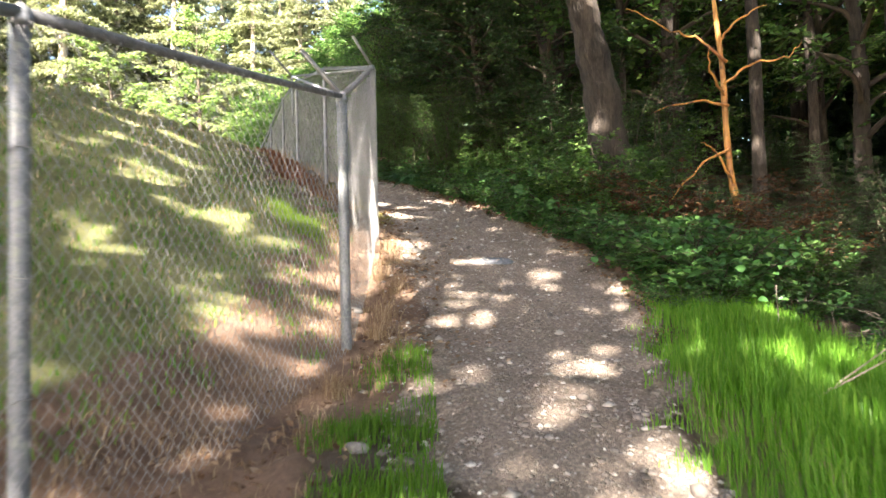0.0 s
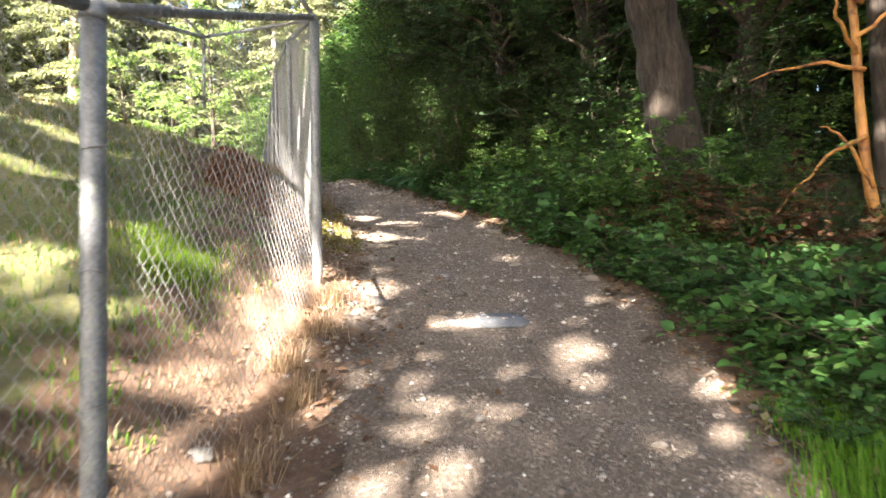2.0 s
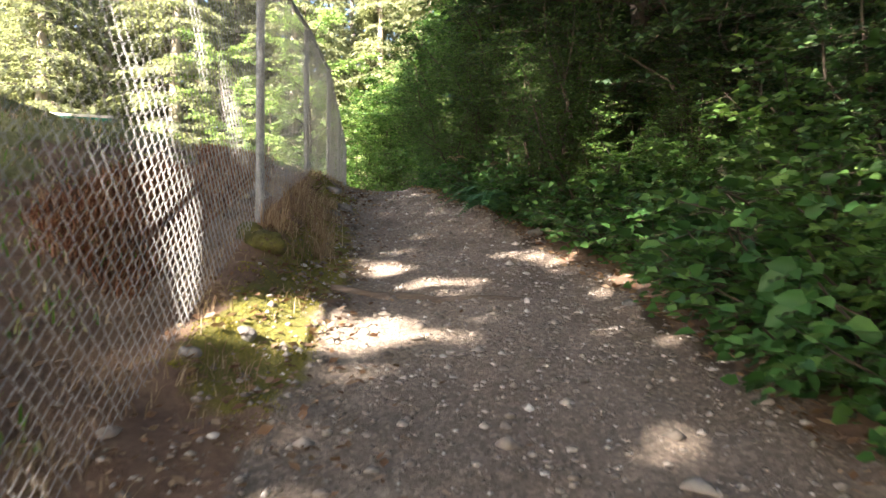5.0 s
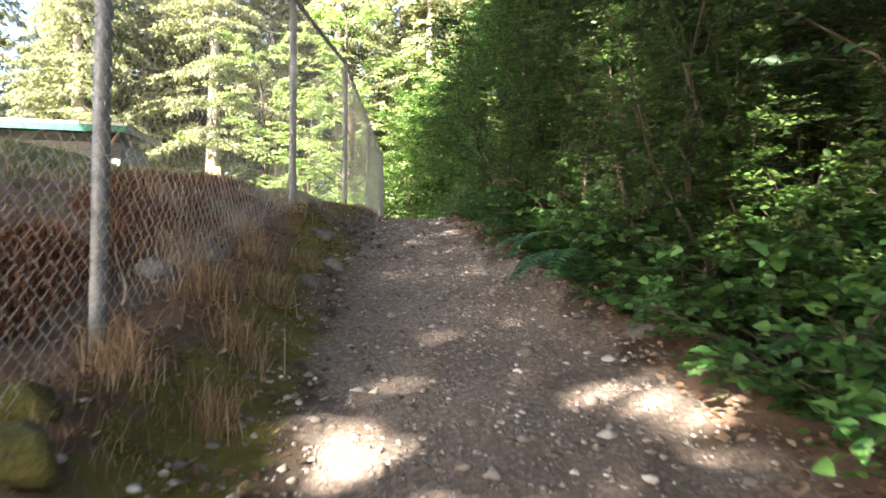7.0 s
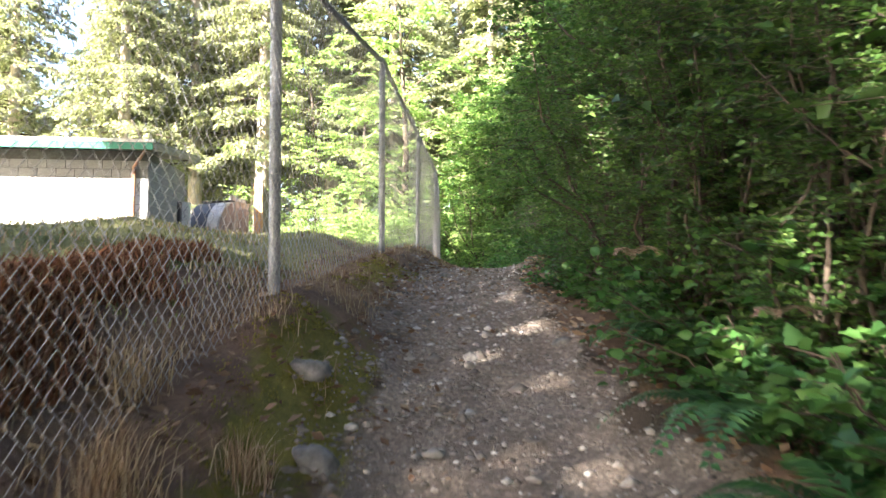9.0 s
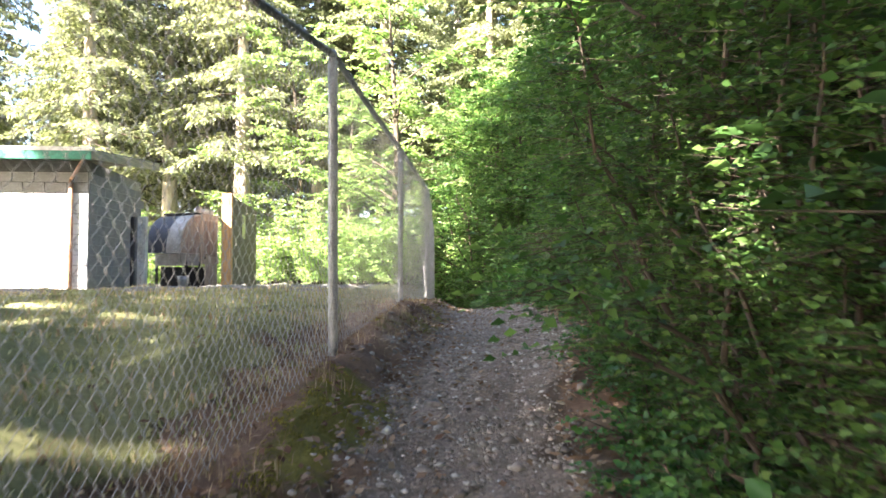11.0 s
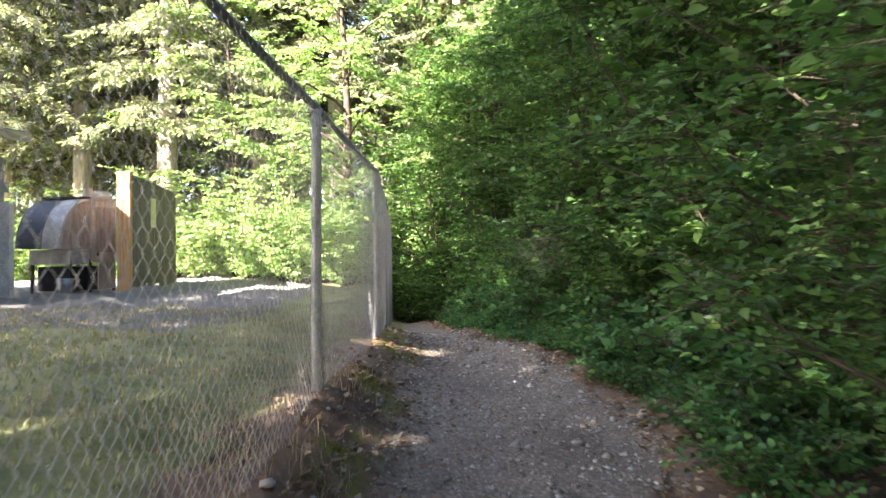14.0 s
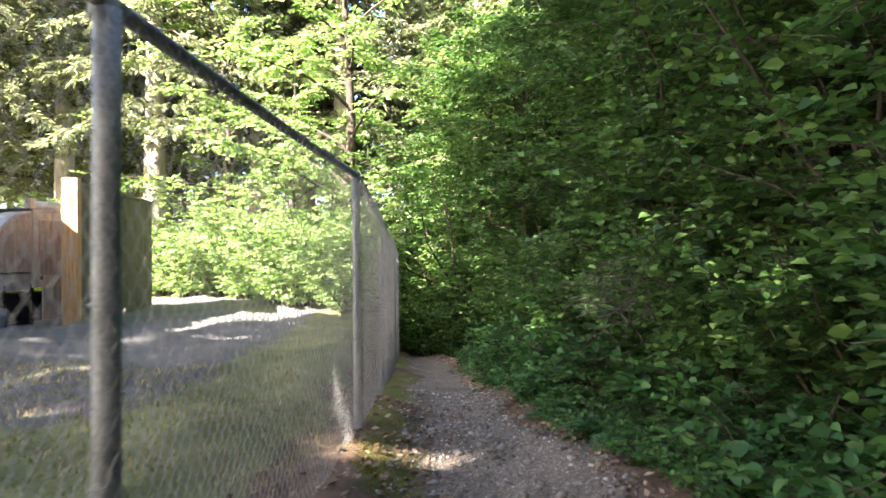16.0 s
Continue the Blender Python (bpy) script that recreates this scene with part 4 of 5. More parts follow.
# woods beyond the building, with sunlight put into needle, bark and leaf colours
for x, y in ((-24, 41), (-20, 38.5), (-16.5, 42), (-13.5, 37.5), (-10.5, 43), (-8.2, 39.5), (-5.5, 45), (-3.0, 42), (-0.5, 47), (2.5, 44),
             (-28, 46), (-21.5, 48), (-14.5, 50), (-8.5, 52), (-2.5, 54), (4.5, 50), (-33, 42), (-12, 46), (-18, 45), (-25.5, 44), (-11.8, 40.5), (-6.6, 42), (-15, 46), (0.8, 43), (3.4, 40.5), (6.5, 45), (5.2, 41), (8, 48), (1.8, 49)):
    settle(sunlit_fir[R.randint(2)], x + R.uniform(-0.6, 0.6), y, R.uniform(0, 360), R.uniform(0.85, 1.15))
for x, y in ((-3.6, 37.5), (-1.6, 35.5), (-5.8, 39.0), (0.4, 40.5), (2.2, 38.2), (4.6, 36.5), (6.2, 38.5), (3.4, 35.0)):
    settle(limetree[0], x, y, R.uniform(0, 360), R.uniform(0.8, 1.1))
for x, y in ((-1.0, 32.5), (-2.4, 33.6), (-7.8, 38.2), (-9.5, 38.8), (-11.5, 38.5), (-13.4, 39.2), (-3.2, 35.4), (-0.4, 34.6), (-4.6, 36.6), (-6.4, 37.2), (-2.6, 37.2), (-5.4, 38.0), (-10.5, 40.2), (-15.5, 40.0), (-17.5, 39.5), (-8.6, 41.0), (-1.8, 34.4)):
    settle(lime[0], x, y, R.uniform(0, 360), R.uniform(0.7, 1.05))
# unseen trees added on the sun's side; GAPS lists ground spots left sunlit
GAPS = ((-0.45, 6.75, 0.8, 0.32, -20), (0.7, 7.4, 0.38, 0.32, 0), (0.1, 4.8, 0.42, 0.32, 0), (-0.8, 9.5, 0.9, 0.25, -10), (1.45, 7.8, 0.4, 0.3, 50), (0.63, 5.85, 0.4, 0.3, 0),
        (1.95, 9.55, 0.8, 0.44, 20), (2.36, 11.05, 0.6, 0.36, -56), (3.42, 11.5, 0.38, 0.27, -20), (1.65, 5.3, 0.5, 0.26, 25), (3.05, 6.2, 0.72, 0.28, -45), (3.3, 5.3, 0.22, 0.2, 0),
        (2.3, 4.0, 0.38, 0.2, -25), (1.67, 3.68, 0.3, 0.24, 0), (3.4, 4.0, 0.5, 0.42, 0), (4.0, 10.6, 0.36, 0.22, 0), (2.68, 13.81, 0.2, 0.16, 0), (1.55, 12.3, 0.3, 0.22, 0),
        (1.2, 20.4, 0.42, 0.5, 0), (1.25, 23.75, 0.65, 0.4, 10), (0.26, 15.67, 0.8, 0.2, 0), (1.75, 7.3, 0.7, 0.24, 52), (2.9, 1.6, 0.5, 0.4, 0), (1.4, 2.2, 0.4, 0.3, 30), (0.95, 6.3, 0.55, 0.36, 50), (0.55, 5.2, 0.5, 0.3, 40), (1.1, 7.1, 0.4, 0.3, 30))
SHADE_TREES = ((-4.2, 2.4), (-1.8, -2.4), (2.2, -3.4), (-4.8, -4.2), (-5.5, 9.5), (-6.5, 13.5), (-6.2, 17.3), (-12.5, -3.5), (-4.5, -13.0), (-10.0, 4.6), (-9.5, -10.0), (-11.2, 9.0),
               (-15.0, 5.0), (-12.0, 14.0), (1.0, -9.5), (-8.6, -0.2), (-9.0, 21.0))


def shade_trees():
    """Unseen tall trees added on the sun's side: their crowns close over the path but for gaps cut to let the sun
    through.
    """
    r = np.random.RandomState(71)
    sun_dir = np.array(SUN_FROM)
    n = 225000
    x, y = r.uniform(-8, 15, n), r.uniform(-4, 41, n)
    open_sky = np.zeros(n, bool)
    thin, thinner = r.rand(n) > 0.16, r.rand(n) > 0.36
    wobble = 1 + 0.3 * waves(x, y, 0.45, 77)
    for gx, gy, a, b, turn in GAPS:
        c, d = math.cos(radians(turn)), math.sin(radians(turn))
        px, py = (x - gx) * c + (y - gy) * d, (y - gy) * c - (x - gx) * d
        open_sky |= ((px / a) ** 2 + (py / b) ** 2 < wobble) & (True if gy > 7 else thin if gx < 1.2 else thinner)
    w, w2 = waves(x, y, 1.2, 78), waves(x, y, 0.6, 80)
    open_sky |= (x > right_edge(y) + 1.1) & (w > 0.46 + 0.06 * (1 - smooth(y, 8, 11)) + 0.2 * smooth(x, 7, 9))
    open_sky |= (x < np.interp(y, FENCE_Y, FENCE_X) - 1.8) & (w > 0.42)
    open_sky |= (x > right_edge(y) + 0.4) & (x < right_edge(y) + 1.7) & (np.abs(y - 12.0) < 2.6) & (w2 > 0.3)
    open_sky |= (y > 27) & (x < 4.5) & (w2 > 0.25)
    open_sky |= (x < np.interp(y, FENCE_Y, FENCE_X) - 0.5) & (np.abs(y - 17.8) < 4.6) & (w2 > -0.1) & (r.rand(n) > 0.3)
    open_sky |= (y < 7.5) & (w2 > 0.05) & (r.rand(n) > 0.35)
    open_sky |= (y > 25) & (x < -5.6 + 0.8 * (y - 26))
    open_sky |= (x > 10) & (y > 22)
    x, y = x[~open_sky], y[~open_sky]
    n = len(x)
    rise = 10 + 3 * waves(x, y, 6.0, 79) * 0.6 + r.normal(0, 0.7, n)
    rise = np.clip(rise + 4 * smooth(y, 24, 32), 7 + 5 * smooth(y, 24, 32), 17)
    p = np.stack([x, y, height(x, y)], 1) + sun_dir * (rise / sun_dir[2])[:, None]
    size = 0.30 * r.uniform(0.6, 1.3, n)
    d = r.normal(0, 1, (n, 3)) * np.array((1, 1, 0.5))
    up = np.array((0, 0, 0.8)) + sun_dir * 0.6 + r.normal(0, 0.45, (n, 3))
    roots = np.array(SHADE_TREES)
    owner = np.argmin(((p[:, None, :2] - roots[None]) ** 2).sum(-1), 1)
    for i, (tx, ty) in enumerate(SHADE_TREES):
        mine = np.flatnonzero(owner == i)
        if len(mine) < 50:
            continue
        z = float(height(tx, ty))
        ob = thing("shade_tree", (tx, ty, z), "unseen tall dark tree, added to cast dappled shade on the path", "tree", "shade trees")
        base = np.array((tx, ty, z))
        top = p[mine, 2].max() - z
        trunk = Geo()
        k = np.linspace(-0.3, top, 9)
        tube(trunk, np.stack([0.1 * np.sin(k * 0.5 + i), 0.1 * np.cos(k * 0.4 + i), k], 1), np.linspace(0.2, 0.03, 9), 10)
        part("trunk", trunk, M_BARK, ob, smooth=True)
        for q in p[mine[:: max(1, len(mine) // 26)]]:
            limb = Geo()
            e = q - base
            s = np.linspace(0, 1, 6)[:, None]
            start = np.array((0, 0, max(2.5, e[2] - 0.35 * np.hypot(e[0], e[1]) - 0.3)))
            tube(limb, start + (e - start) * s + np.array((0, 0, 0.3)) * np.sin(s * 3.14), np.linspace(0.05, 0.012, 6), 5, False)
            part("limb", limb, M_BARK, ob)
        green = Geo()
        leaves(green, p[mine] - base, d[mine], up[mine], size[mine], size[mine] * 0.62)
        part("crown", green, M_FIR, ob)


shade_trees()
for x, y in ((9.5, -1.5), (12, -4)):
    settle(maple[R.randint(2)], x, y, R.uniform(0, 360), R.uniform(0.9, 1.2))


def far_woods(name, clumps, lo, hi, leaf, material, label, seed):
    """Depth of the woods, past where single trees can be told apart."""
    r = np.random.RandomState(seed)
    c = r.uniform(lo, hi, (clumps, 3))
    per = 70
    p = np.repeat(c, per, 0) + r.normal(0, 1, (clumps * per, 3)) * np.array((0.8, 0.8, 0.55))
    g = Geo()
    n = len(p)
    size = leaf * r.uniform(0.6, 1.3, n)
    leaves(g, p, r.normal(0, 1, (n, 3)), np.array((0, 0, 1.0)) + r.normal(0, 0.7, (n, 3)), size, size * 0.6)
    tagged(new(name, g.mesh(name, material)), label, "woods", kind="stuff")


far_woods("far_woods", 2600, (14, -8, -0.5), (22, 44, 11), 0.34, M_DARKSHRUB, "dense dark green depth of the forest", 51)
far_woods("sunlit_woods", 800, (-48, 53, 3), (14, 60, 13), 0.4, M_FIR_SUNLIT, "forest behind the building, coloured yellow-green as if sunlit", 52)


# ---- single trees at the start of the path ----
def lone_trunk(name, pts, radii, material, label, branches=(), category="tree"):
    ob = thing(name, pts[0], label, category)
    base = np.array(pts[0])
    k = np.linspace(0, len(pts) - 1, 6 * len(pts))
    p = np.stack([np.interp(k, range(len(pts)), [q[i] for q in pts]) for i in range(3)], 1)
    for _ in range(3):
        p[1:-1] = (p[:-2] + 2 * p[1:-1] + p[2:]) / 4
    r = np.interp(k, range(len(pts)), radii)
    r = r * (1 + 0.07 * np.sin(k * 7.0) + 0.04 * np.sin(k * 17.0))
    g = Geo()
    tube(g, p - base, r, 14)
    part("trunk", g, material, ob, smooth=True)
    for b in branches:
        g = Geo()
        q = np.array(b) - base
        kk = np.linspace(0, len(q) - 1, 4 * len(q))
        bp = np.stack([np.interp(kk, range(len(q)), q[:, i]) for i in range(3)], 1)
        bp[1:] += np.random.RandomState(len(q)).normal(0, 0.012, (len(bp) - 1, 3))
        tube(g, bp, np.linspace(0.022, 0.005, len(bp)), 6)
        part("branch", g, material, ob, smooth=True)
    return ob


lone_trunk("leaning_fir", ((5.42, 8.78, 0.9), (5.31, 8.76, 2.2), (5.24, 8.76, 3.2), (5.17, 8.75, 3.94), (5.01, 8.75, 4.68), (4.89, 8.76, 5.35), (4.4, 8.8, 9), (4.0, 8.8, 14)),
           (0.36, 0.31, 0.28, 0.26, 0.23, 0.20, 0.17, 0.1), M_BARK, "thick rough-barked fir trunk leaning over brush")
lone_trunk("young_madrone", ((6.56, 7.33, 0.65), (6.52, 7.33, 1.1), (6.46, 7.32, 1.53), (6.3, 7.35, 2.05), (6.2, 7.36, 2.49), (6.14, 7.34, 3.16), (6.11, 7.31, 3.89), (6.0, 7.29, 4.85), (5.9, 7.3, 6.2)),
           (0.085, 0.07, 0.058, 0.05, 0.045, 0.04, 0.036, 0.03, 0.02), M_MADRONE, "thin crooked orange-barked tree with bare branches",
           (((6.1, 7.21, 4.01), (5.77, 7.29, 4.31), (5.42, 7.39, 4.43), (4.87, 7.54, 4.73)), ((6.12, 7.24, 3.45), (5.69, 7.35, 3.53), (5.2, 7.51, 3.41)), ((6.09, 7.3, 3.75), (6.39, 7.11, 3.98), (6.88, 6.96, 4.06), (7.02, 6.9, 4.27)),
            ((6.2, 7.3, 2.45), (5.9, 7.3, 2.9), (5.76, 7.37, 3.0)), ((6.15, 7.3, 2.9), (5.7, 7.3, 2.7), (5.33, 7.52, 2.2)), ((6.1, 7.3, 3.6), (5.8, 7.2, 3.9), (5.75, 7.1, 4.2)), ((6.05, 7.3, 4.3), (6.3, 7.2, 4.6), (6.6, 7.0, 4.75))), "small tree")
lone_trunk("leaning_madrone", ((4.2, 19.4, 4.0), (4.4, 19.3, 6.4), (4.6, 19.2, 7.85), (4.83, 19.1, 8.7), (5.02, 19.0, 9.3), (5.4, 18.9, 10.6), (6.2, 18.7, 13.0)), (0.14, 0.13, 0.125, 0.12, 0.12, 0.11, 0.08), M_MADRONE, "leaning orange-barked tree above the shrubs")
for x, y, r, top in ((8.1, 8.97, 0.10, 13), (9.9, 9.6, 0.085, 12), (10.1, 8.1, 0.15, 15), (7.3, 11.6, 0.07, 10), (12.2, 9.8, 0.16, 14), (9.0, 13.2, 0.09, 11)):
    z = float(height(x, y))
    lone_trunk("forest_tree", ((x, y, z - 0.2), (x + 0.03, y, z + 3), (x - 0.02, y, z + 6), (x + 0.05, y, z + top)), (r * 1.2, r, r * 0.9, r * 0.5), M_BARK, "slim straight grey-brown trunk in the shaded forest")["group"] = "forest trunks"


# ---- grasses, moss, litter ----
def blades(geo, p, tall, wide, rng, lean=0.35):
    n = len(p)
    az = rng.uniform(0, 6.283, n)
    s = np.stack([np.cos(az), np.sin(az), np.zeros(n)], 1)
    o = np.stack([-np.sin(az), np.cos(az), np.zeros(n)], 1) * rng.uniform(0.1, 1.0, n)[:, None] * lean
    up = np.array((0, 0, 1.0))
    T, W = tall[:, None], wide[:, None]
    mid = p + up * T * 0.6 + o * T * 0.35
    v = np.stack([p - s * W, p + s * W, mid - s * W * 0.7, mid + s * W * 0.7, p + up * T * 0.93 + o * T * 1.1], 1).reshape(-1, 3)
    k = np.arange(n)[:, None] * 5
    geo.add(v, np.concatenate([k + np.array([x]) for x in ((0, 1, 3), (0, 3, 2), (2, 3, 4))]))


def on_ground(x, y, sink=0.008):
    return np.stack([x, y, height(x, y) - sink], 1)


def meadow(name, x, y, tall, wide, material, label, category, rng, lean=0.35):
    g = Geo()
    n = len(x)
    blades(g, on_ground(x, y), tall * rng.uniform(0.45, 1.15, n), wide * rng.uniform(0.6, 1.2, n), rng, lean)
    tagged(new(name, g.mesh(name, material)), label, category, kind="stuff")


def tufted(rng, n, x0, x1, y0, y1, clumps, spread):
    c = np.stack([rng.uniform(x0, x1, clumps), rng.uniform(y0, y1, clumps)], 1)
    q = c[rng.randint(0, clumps, n)] + rng.normal(0, spread, (n, 2))
    return q[:, 0], q[:, 1]


rg = np.random.RandomState(61)
y = rg.uniform(-0.5, 5.6, 26000)
x = right_edge(y) + 0.05 + rg.uniform(0, 1, len(y)) ** 0.8 * (2.2 - 0.28 * np.maximum(y - 2, 0)) + 0.12 * waves(y, y, 0.7, 3)
x = x + rg.normal(0, 0.07, len(y))
meadow("bright_grass", x, y, 0.27 * (0.3 + 0.7 * smooth(x - right_edge(y), 0.0, 0.5)) * (1 - 0.5 * smooth(y, 4.2, 5.6)) * (1 + 0.25 * waves(x, y, 0.5, 31)), 0.0045, M_GRASS, "lush bright green grass at the path edge", "grass", rg, 0.5)
x, y = tufted(rg, 5200, 0.35, 1.05, 1.6, 4.4, 60, 0.09)
x = x + (y - 3.0) * 0.33
keep = x < left_edge(y) + 0.12
# grass of the hummock, with the sun patch on it put into its colour
yy = rg.normal(7.25, 0.17, 2600)
xx = 0.62 + rg.normal(0, 0.12, len(yy))
meadow("grass_hummock", xx, yy, 0.12, 0.004, M_GRASS_SUNLIT, "grass hummock inside the fence, coloured lime-green for a patch of sun", "grass", rg, 0.9)
meadow("grass_patch", x[keep], y[keep], 0.10, 0.0035, M_GRASS, "small green grass patch at the fence foot", "grass", rg, 0.6)
y = rg.uniform(1.0, 26, 60000)
u = 0.1 + rg.uniform(0, 1, len(y)) ** 1.2 * 6.5
x = np.interp(y, FENCE_Y, FENCE_X) - u
keep = u > 0.35 - 0.25 * smooth(y, 13, 16) + 0.55 * smooth(y, 8.5, 11) * (1 - smooth(y, 12, 14.5)) + 0.4 * waves(x, y, 1.1, 8)
fresh = keep & (rg.rand(len(y)) > smooth(y, 5, 12))
meadow("hill_turf", x[fresh], y[fresh], 0.085, 0.005, M_GRASS, "short uneven green turf on the hill", "grass", rg, 0.9)
stale = keep & ~fresh
meadow("mossy_turf", x[stale], y[stale], 0.05, 0.006, M_TURF, "short mossy yellow-green turf on the plateau", "grass", rg, 1.3)
y = rg.uniform(2, 26, 30000)
x = np.interp(y, FENCE_Y, FENCE_X) - 0.2 - rg.uniform(0, 1, len(y)) * 6
keep = waves(x, y, 1.3, 15) > 0.0
meadow("dry_turf", x[keep], y[keep], 0.07, 0.005, M_STRAW, "pale dry grass among the turf", "grass", rg, 1.2)
x, y = tufted(rg, 7000, 0, 1, 2.6, 22, 170, 0.10)
x = np.interp(y, FENCE_Y, FENCE_X) + (x - 0.45) * 0.9
keep = x < left_edge(y) - 0.05
meadow("dry_grass", x[keep], y[keep], 0.10, 0.0022, M_STRAW, "dry straw-coloured grass along the fence foot", "grass", rg, 1.3)
y = rg.uniform(9.4, 15.0, 15000)
x = np.interp(y, FENCE_Y, FENCE_X) - rg.uniform(0.25, 0.92, len(y))
keep = waves(x, y, 1.0, 21) > -0.35
meadow("dead_bracken", x[keep], y[keep], 0.10, 0.006, M_RUST, "rust-brown dead bracken on the bank", "dead plants", rg, 1.5)
y = rg.uniform(8.4, 24, 110000)
x = left_edge(y) - 0.17 + rg.normal(0, 0.15, len(y))
keep = (waves(x, y, 1.7, 12) > -0.2 + 0.4 * smooth(y, 15, 19)) & (x < left_edge(y) + 0.12)
meadow("moss", x[keep], y[keep], 0.014, 0.004, M_MOSS, "yellow-green moss along the path edge", "moss", rg, 1.0)


def litter(name, x, y, size, material, label, rng):
    g = Geo()
    n = len(x)
    az = rng.uniform(0, 6.283, n)
    s = size * rng.uniform(0.5, 1.3, n)
    leaves(g, on_ground(x, y, -0.006), np.stack([np.cos(az), np.sin(az), rng.uniform(-0.1, 0.3, n)], 1), np.array((0, 0, 1.0)) + rng.normal(0, 0.3, (n, 3)), s, s * 0.6, False, 0.25, -0.2)
    tagged(new(name, g.mesh(name, material)), label, "fallen leaves", kind="stuff")


y = rg.uniform(1, 26, 7000)
fx = np.interp(y, FENCE_Y, FENCE_X)
litter("leaf_litter", fx + rg.normal(0.25, 0.35, len(y)), y, 0.05, M_LITTER, "dry brown leaves along the fence foot", rg)
y = rg.uniform(4.5, 32, 9000)
litter("forest_litter", right_edge(y) + rg.exponential(0.9, len(y)) - 0.02, y, 0.055, M_LITTER, "dry brown leaves under the shrubs", rg)

# ---- stones ----
OCTA = np.array(((1, 0, 0), (-1, 0, 0), (0, 1, 0), (0, -1, 0), (0, 0, 1), (0, 0, -1)), float)
OCTA_T = np.array(((0, 2, 4), (2, 1, 4), (1, 3, 4), (3, 0, 4), (2, 0, 5), (1, 2, 5), (3, 1, 5), (0, 3, 5)))


def ball(level):
    bm = bmesh.new()
    bmesh.ops.create_icosphere(bm, subdivisions=level, radius=1)
    v = np.array([q.co[:] for q in bm.verts])
    t = np.array([[q.index for q in f.verts] for f in bm.faces])
    bm.free()
    return v, t


ICO, ICO_T = ball(1)


def scatter(name, x, y, size, base, tris, label, rng, material=M_PEBBLE):
    n = len(x)
    s = size[:, None, None] * rng.uniform(0.6, 1.25, (n, 1, 3)) * np.array((1, 1, 0.6))
    v = base[None] * (1 + rng.normal(0, 0.13, (n, len(base), 1))) * s
    a = rng.uniform(0, 6.283, n)
    c, d = np.cos(a)[:, None], np.sin(a)[:, None]
    v = np.stack([v[..., 0] * c - v[..., 1] * d, v[..., 0] * d + v[..., 1] * c, v[..., 2]], -1)
    v = v + on_ground(x, y, 0)[:, None] + size[:, None, None] * np.array((0, 0, 0.12))
    g = Geo()
    g.add(v.reshape(-1, 3), (tris[None] + (np.arange(n) * len(base))[:, None, None]).reshape(-1, 3))
    tagged(new(name, g.mesh(name, material)), label, "stones", kind="stuff")


y = rg.uniform(0.8, 27, 30000)
f = rg.uniform(-0.12, 1.1, len(y))
x = left_edge(y) + (right_edge(y) - left_edge(y)) * f
scatter("path_gravel", x, y, 0.005 + rg.exponential(0.0055, len(y)), OCTA, OCTA_T, "fine mixed gravel strewn over the path", rg)
y = rg.uniform(1.0, 28, 1500)
f = np.where(rg.rand(len(y)) < 0.6, rg.choice((-0.08, 1.03), len(y)) + rg.normal(0, 0.09, len(y)), rg.uniform(0, 1, len(y)))
x = left_edge(y) + (right_edge(y) - left_edge(y)) * f
scatter("path_pebbles", x, y, 0.010 + rg.exponential(0.007, len(y)), ICO, ICO_T, "pale pebbles along the path edges", rg)


def rock(x, y, size, seed, label, material=M_STONE, flat=0.7):
    r = np.random.RandomState(seed)
    v, t = ball(3)
    bumps = sum(np.sin(v @ r.normal(0, k, 3) + r.uniform(0, 6)) / k for k in (1.5, 2.5, 4, 7)) * 0.16
    cut = np.ones(len(v))
    for _ in range(9):
        cut = np.minimum(cut, r.uniform(0.62, 0.9) / np.maximum(v @ unit(r.normal(0, 1, 3)), 0.3))
    g = Geo()
    g.add(v * (1 + bumps)[:, None] * cut[:, None] * np.array((1.15, 0.9, flat)) * size, t)
    ob = new("rock", g.mesh("rock", material, True))
    ob.location = (x, y, float(height(x, y)) + size * flat * 0.2)
    sx, sy = float(height(x + 0.2, y) - height(x - 0.2, y)) / 0.4, float(height(x, y + 0.2) - height(x, y - 0.2)) / 0.4
    ob.rotation_euler = (math.atan(sy), -math.atan(sx), 0)
    return tagged(ob, label, "rock", "rocks by the path")


for i, (x, y, s) in enumerate(((1.86, 13.40, 0.085), (1.28, 11.95, 0.105), (1.78, 13.0, 0.07), (1.70, 13.85, 0.075), (3.59, 12.14, 0.06), (1.2, 12.4, 0.08), (1.62, 9.05, 0.04), (1.78, 9.3, 0.045),
                               (1.95, 7.4, 0.07), (3.75, 10.2, 0.045), (2.75, 14.75, 0.045), (2.3, 14.6, 0.04), (1.35, 12.5, 0.09), (0.95, 5.6, 0.05), (0.5, 3.0, 0.05), (1.9, 17.2, 0.05))):
    rock(x, y, s, 70 + i, "rough pale grey stone half sunk in the bank" if x < 2.2 else "pale stone lying on the gravel path")
slab = rock(2.62, 6.95, 0.25, 99, "flat blue-grey stone flush with the path", M_SLAB, 0.08)
slab.name = "flat_stone"
slab.location.z = float(height(2.62, 6.95)) - 0.012

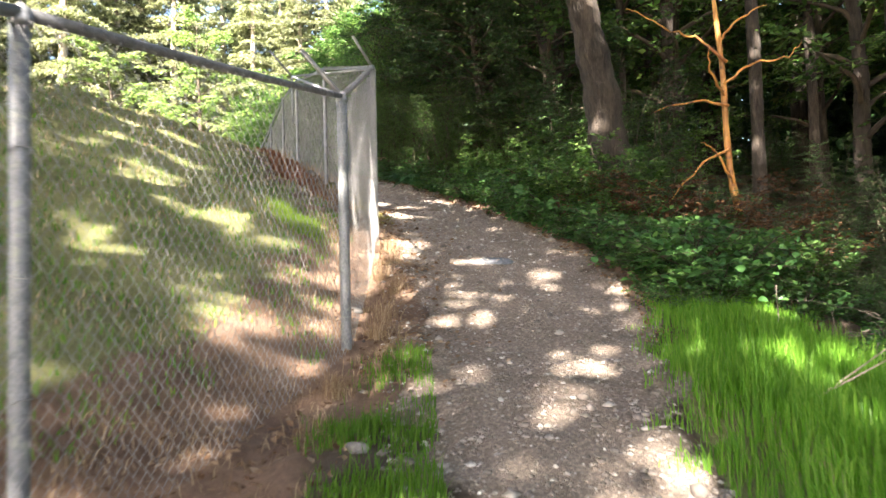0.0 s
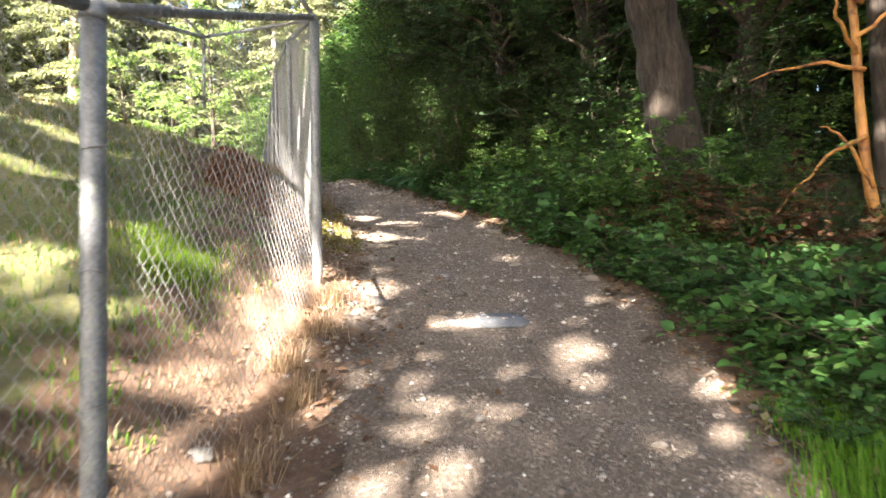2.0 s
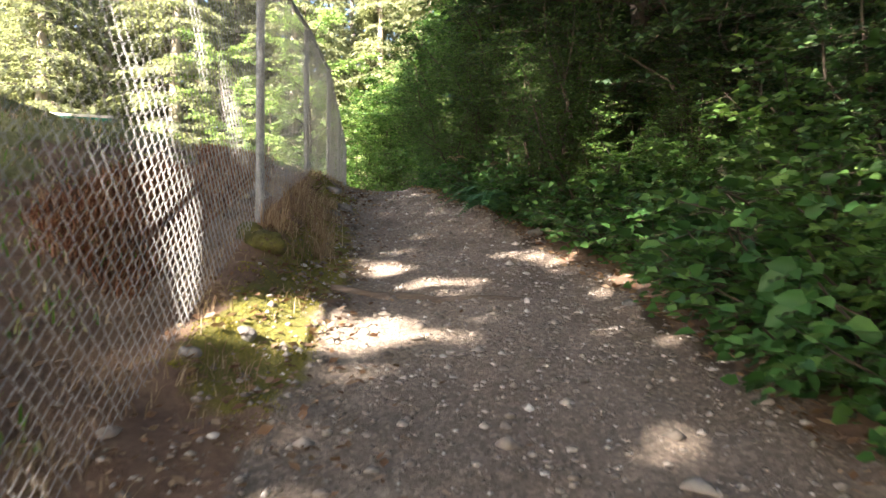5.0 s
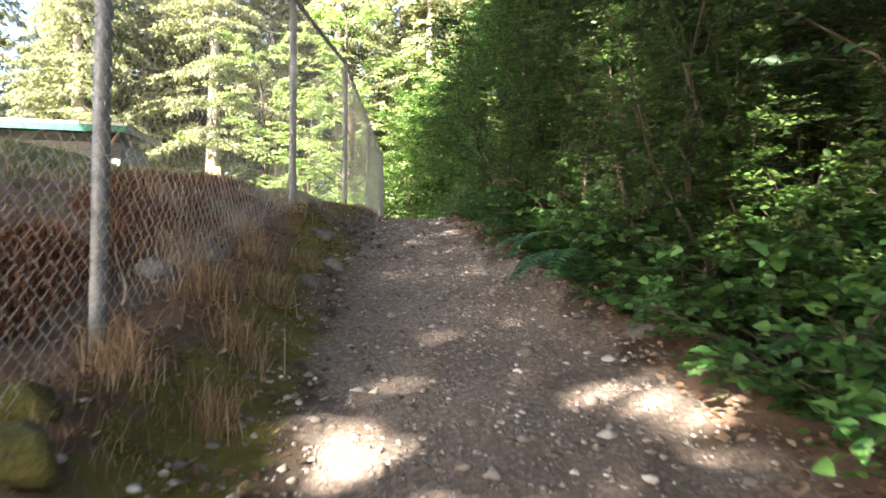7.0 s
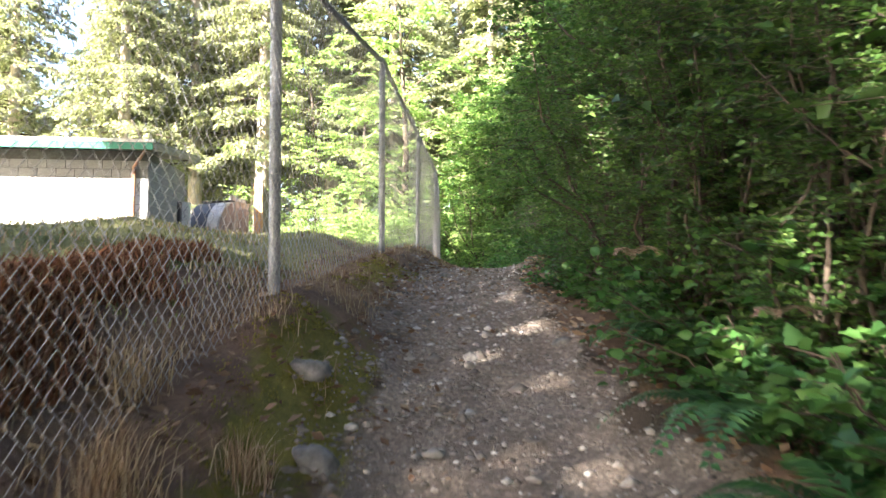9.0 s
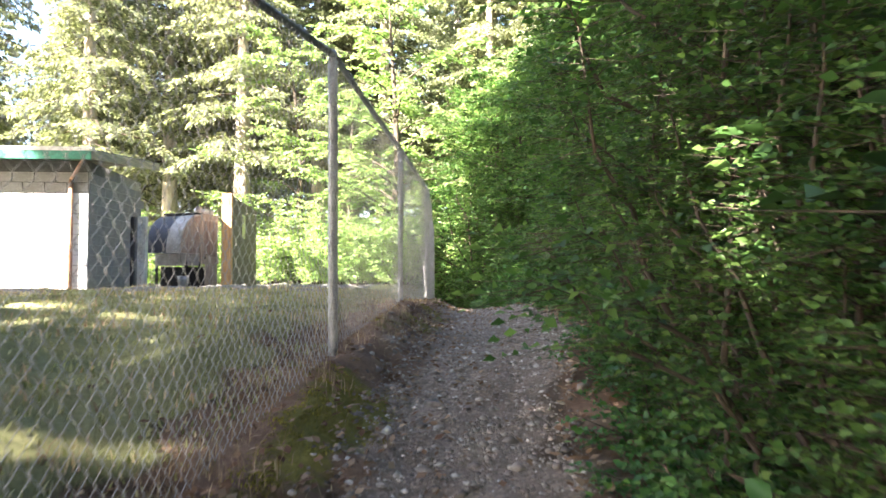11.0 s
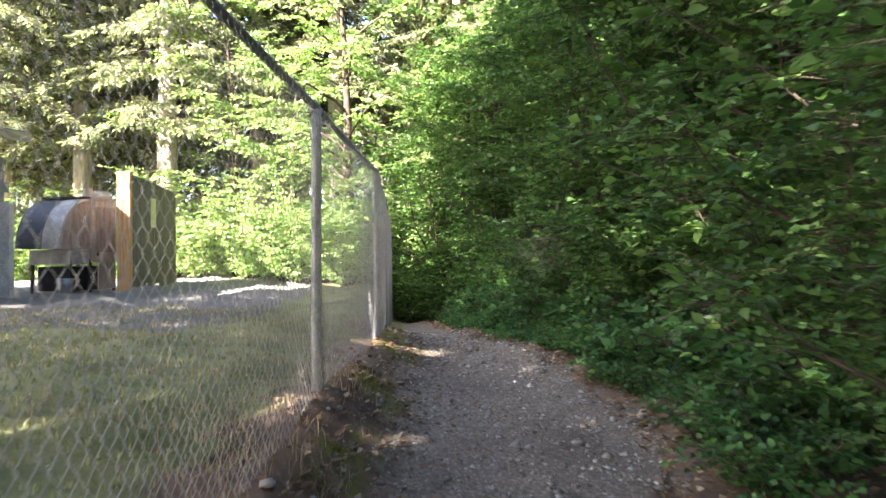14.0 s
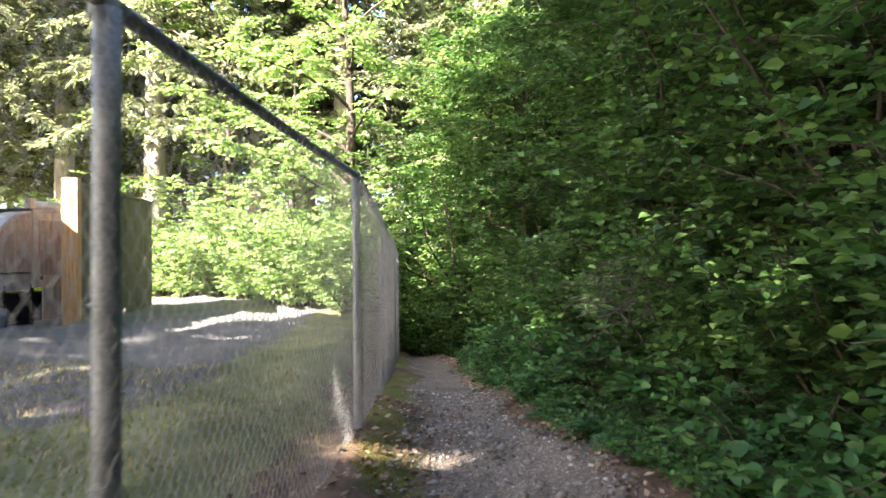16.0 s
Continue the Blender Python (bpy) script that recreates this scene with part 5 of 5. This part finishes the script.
# mossy stones and brown grass tussocks on the bank
for i, (x, y, k) in enumerate(((1.62, 10.45, 0.12), (1.5, 10.7, 0.10))):
    mossy = rock(x, y, k, 120 + i, "rounded stone under thick olive moss on the bank", M_MOSSROCK, 0.8)
    mossy.name = "mossy_rock"
    mossy["group"] = "mossy rocks on the bank"
for x, y, k in ((1.88, 11.1, 0.8), (1.82, 11.6, 1.0), (1.74, 12.3, 1.0), (1.55, 11.9, 1.1), (1.5, 12.8, 1.0), (1.3, 12.2, 1.1), (1.6, 11.0, 0.9), (1.7, 13.2, 0.7), (1.35, 5.9, 0.8), (1.15, 5.4, 0.8),
                (1.5, 6.7, 0.9), (1.3, 6.3, 0.8), (1.0, 5.0, 0.7), (1.62, 7.3, 0.8), (0.55, 4.0, 0.7), (1.2, 13.4, 1.0), (0.95, 12.9, 1.1)):
    clump = Geo()
    n = 170
    rt = np.random.RandomState(int(x * 100 + y * 1000))
    foot = rt.normal(0, 0.06, (n, 2))
    px, py = x + foot[:, 0] * k, y + foot[:, 1] * k
    blades(clump, np.stack([foot[:, 0] * k, foot[:, 1] * k, height(px, py) - float(height(x, y)) - 0.01], 1), 0.24 * k * rt.uniform(0.4, 1.1, n), 0.0024 * rt.uniform(0.6, 1.2, n), rt, 1.1)
    tuft = new("grass_tussock", clump.mesh("grass_tussock", M_STRAW))
    tuft.location = (x, y, float(height(x, y)))
    tagged(tuft, "drooping dry brown grass tussock on the bank", "grass tussock", "dry tussocks")

# log across the path
g = Geo()
k = np.linspace(0, 1, 14)
lx = 2.02 + 1.15 * k
ly = 10.42 - 0.12 * k + 0.02 * np.sin(k * 7)
tube(g, np.stack([lx, ly, height(lx, ly) - 0.026 + 0.008 * np.sin(k * 5)], 1), 0.046 * (1 + 0.12 * np.sin(k * 23)), 12)
tagged(new("timber_step", g.mesh("timber_step", M_LOG, True)), "weathered log laid across the path as a step", "log step")


# ---- ferns, dead twigs, sticks ----
for x, y, s in ((3.42, 12.9, 0.95), (3.35, 13.6, 0.8), (3.75, 12.3, 0.7), (4.3, 11.5, 1.0), (4.2, 13.2, 1.2), (3.6, 22.9, 0.8), (3.9, 22.2, 0.9), (2.75, 24.3, 0.7), (3.25, 14.6, 0.8), (5.2, 6.8, 0.9)):
    settle(ferns[R.randint(2)], x, y, R.uniform(0, 360), s)


dead_fern = make_plant("dead_fern", fern(43, 0.42)[:5], (M_DEADFROND,) * 5, ("frond",) * 5, "withered pale pinkish-brown fern fronds in the hedge", "dead fern", "dead ferns")
for x, y, z, k in ((3.1, 14.68, 4.0, 0.5), (3.2, 14.8, 3.85, 0.4), (3.4, 13.6, 3.75, 0.4)):
    settle(dead_fern, x, y, R.uniform(150, 260), k, float(height(x, y)) - z)


def twig_tangle(x, y, z, n, reach, seed):
    r = np.random.RandomState(seed)
    ob = thing("dead_twig_tangle", (x, y, z), "grey tangle of bare dead twigs within the shrubs", "dead branches", "dead twigs")
    for _ in range(n):
        g = Geo()
        az = r.uniform(2.4, 4.6)
        d = np.array((math.cos(az), math.sin(az), r.uniform(-0.35, 0.5)))
        s = np.linspace(0, 1, 7)[:, None]
        p = r.normal(0, 0.12, 3) + d * reach * r.uniform(0.5, 1.2) * s + np.cumsum(r.normal(0, 0.02, (7, 3)), 0) + np.array((0, 0, -0.15)) * s ** 2
        tube(g, p, np.linspace(0.0045, 0.0015, 7), 4)
        part("twig", g, M_DEADTWIG, ob)


M_DEADTWIG = surface("dead_twig_grey", (0.10, 0.08, 0.065), (0.22, 0.18, 0.15), 8.0, 0.9)
twig_tangle(2.95, 24.6, 5.25, 34, 0.55, 1)
twig_tangle(3.8, 21.8, 4.9, 16, 0.5, 2)
twig_tangle(5.1, 4.3, 0.75, 26, 0.6, 3)
for i, (x, y, dx, dy, dz, L) in enumerate(((4.35, 4.7, 0.1, 0.05, 1, 0.45), (4.7, 4.4, -0.1, 0.1, 1, 0.35), (3.0, 3.2, 0.5, -0.5, 0.45, 0.9), (3.3, 3.4, 0.2, -0.6, 0.5, 0.7), (1.30, 11.6, 0.25, -0.5, 0.5, 0.4))):
    g = Geo()
    d = unit(np.array((dx, dy, dz), float))
    s = np.linspace(0, 1, 6)[:, None]
    tube(g, np.array((x, y, float(height(x, y)) - 0.03)) + d * L * s + np.array((0.02, 0.01, 0)) * np.sin(s * 5), np.linspace(0.008, 0.003, 6), 6)
    tagged(new("stick", g.mesh("stick", M_PLY if i > 1 else M_DEADTWIG, True)), "pale dry stick standing in the undergrowth", "stick", "sticks")
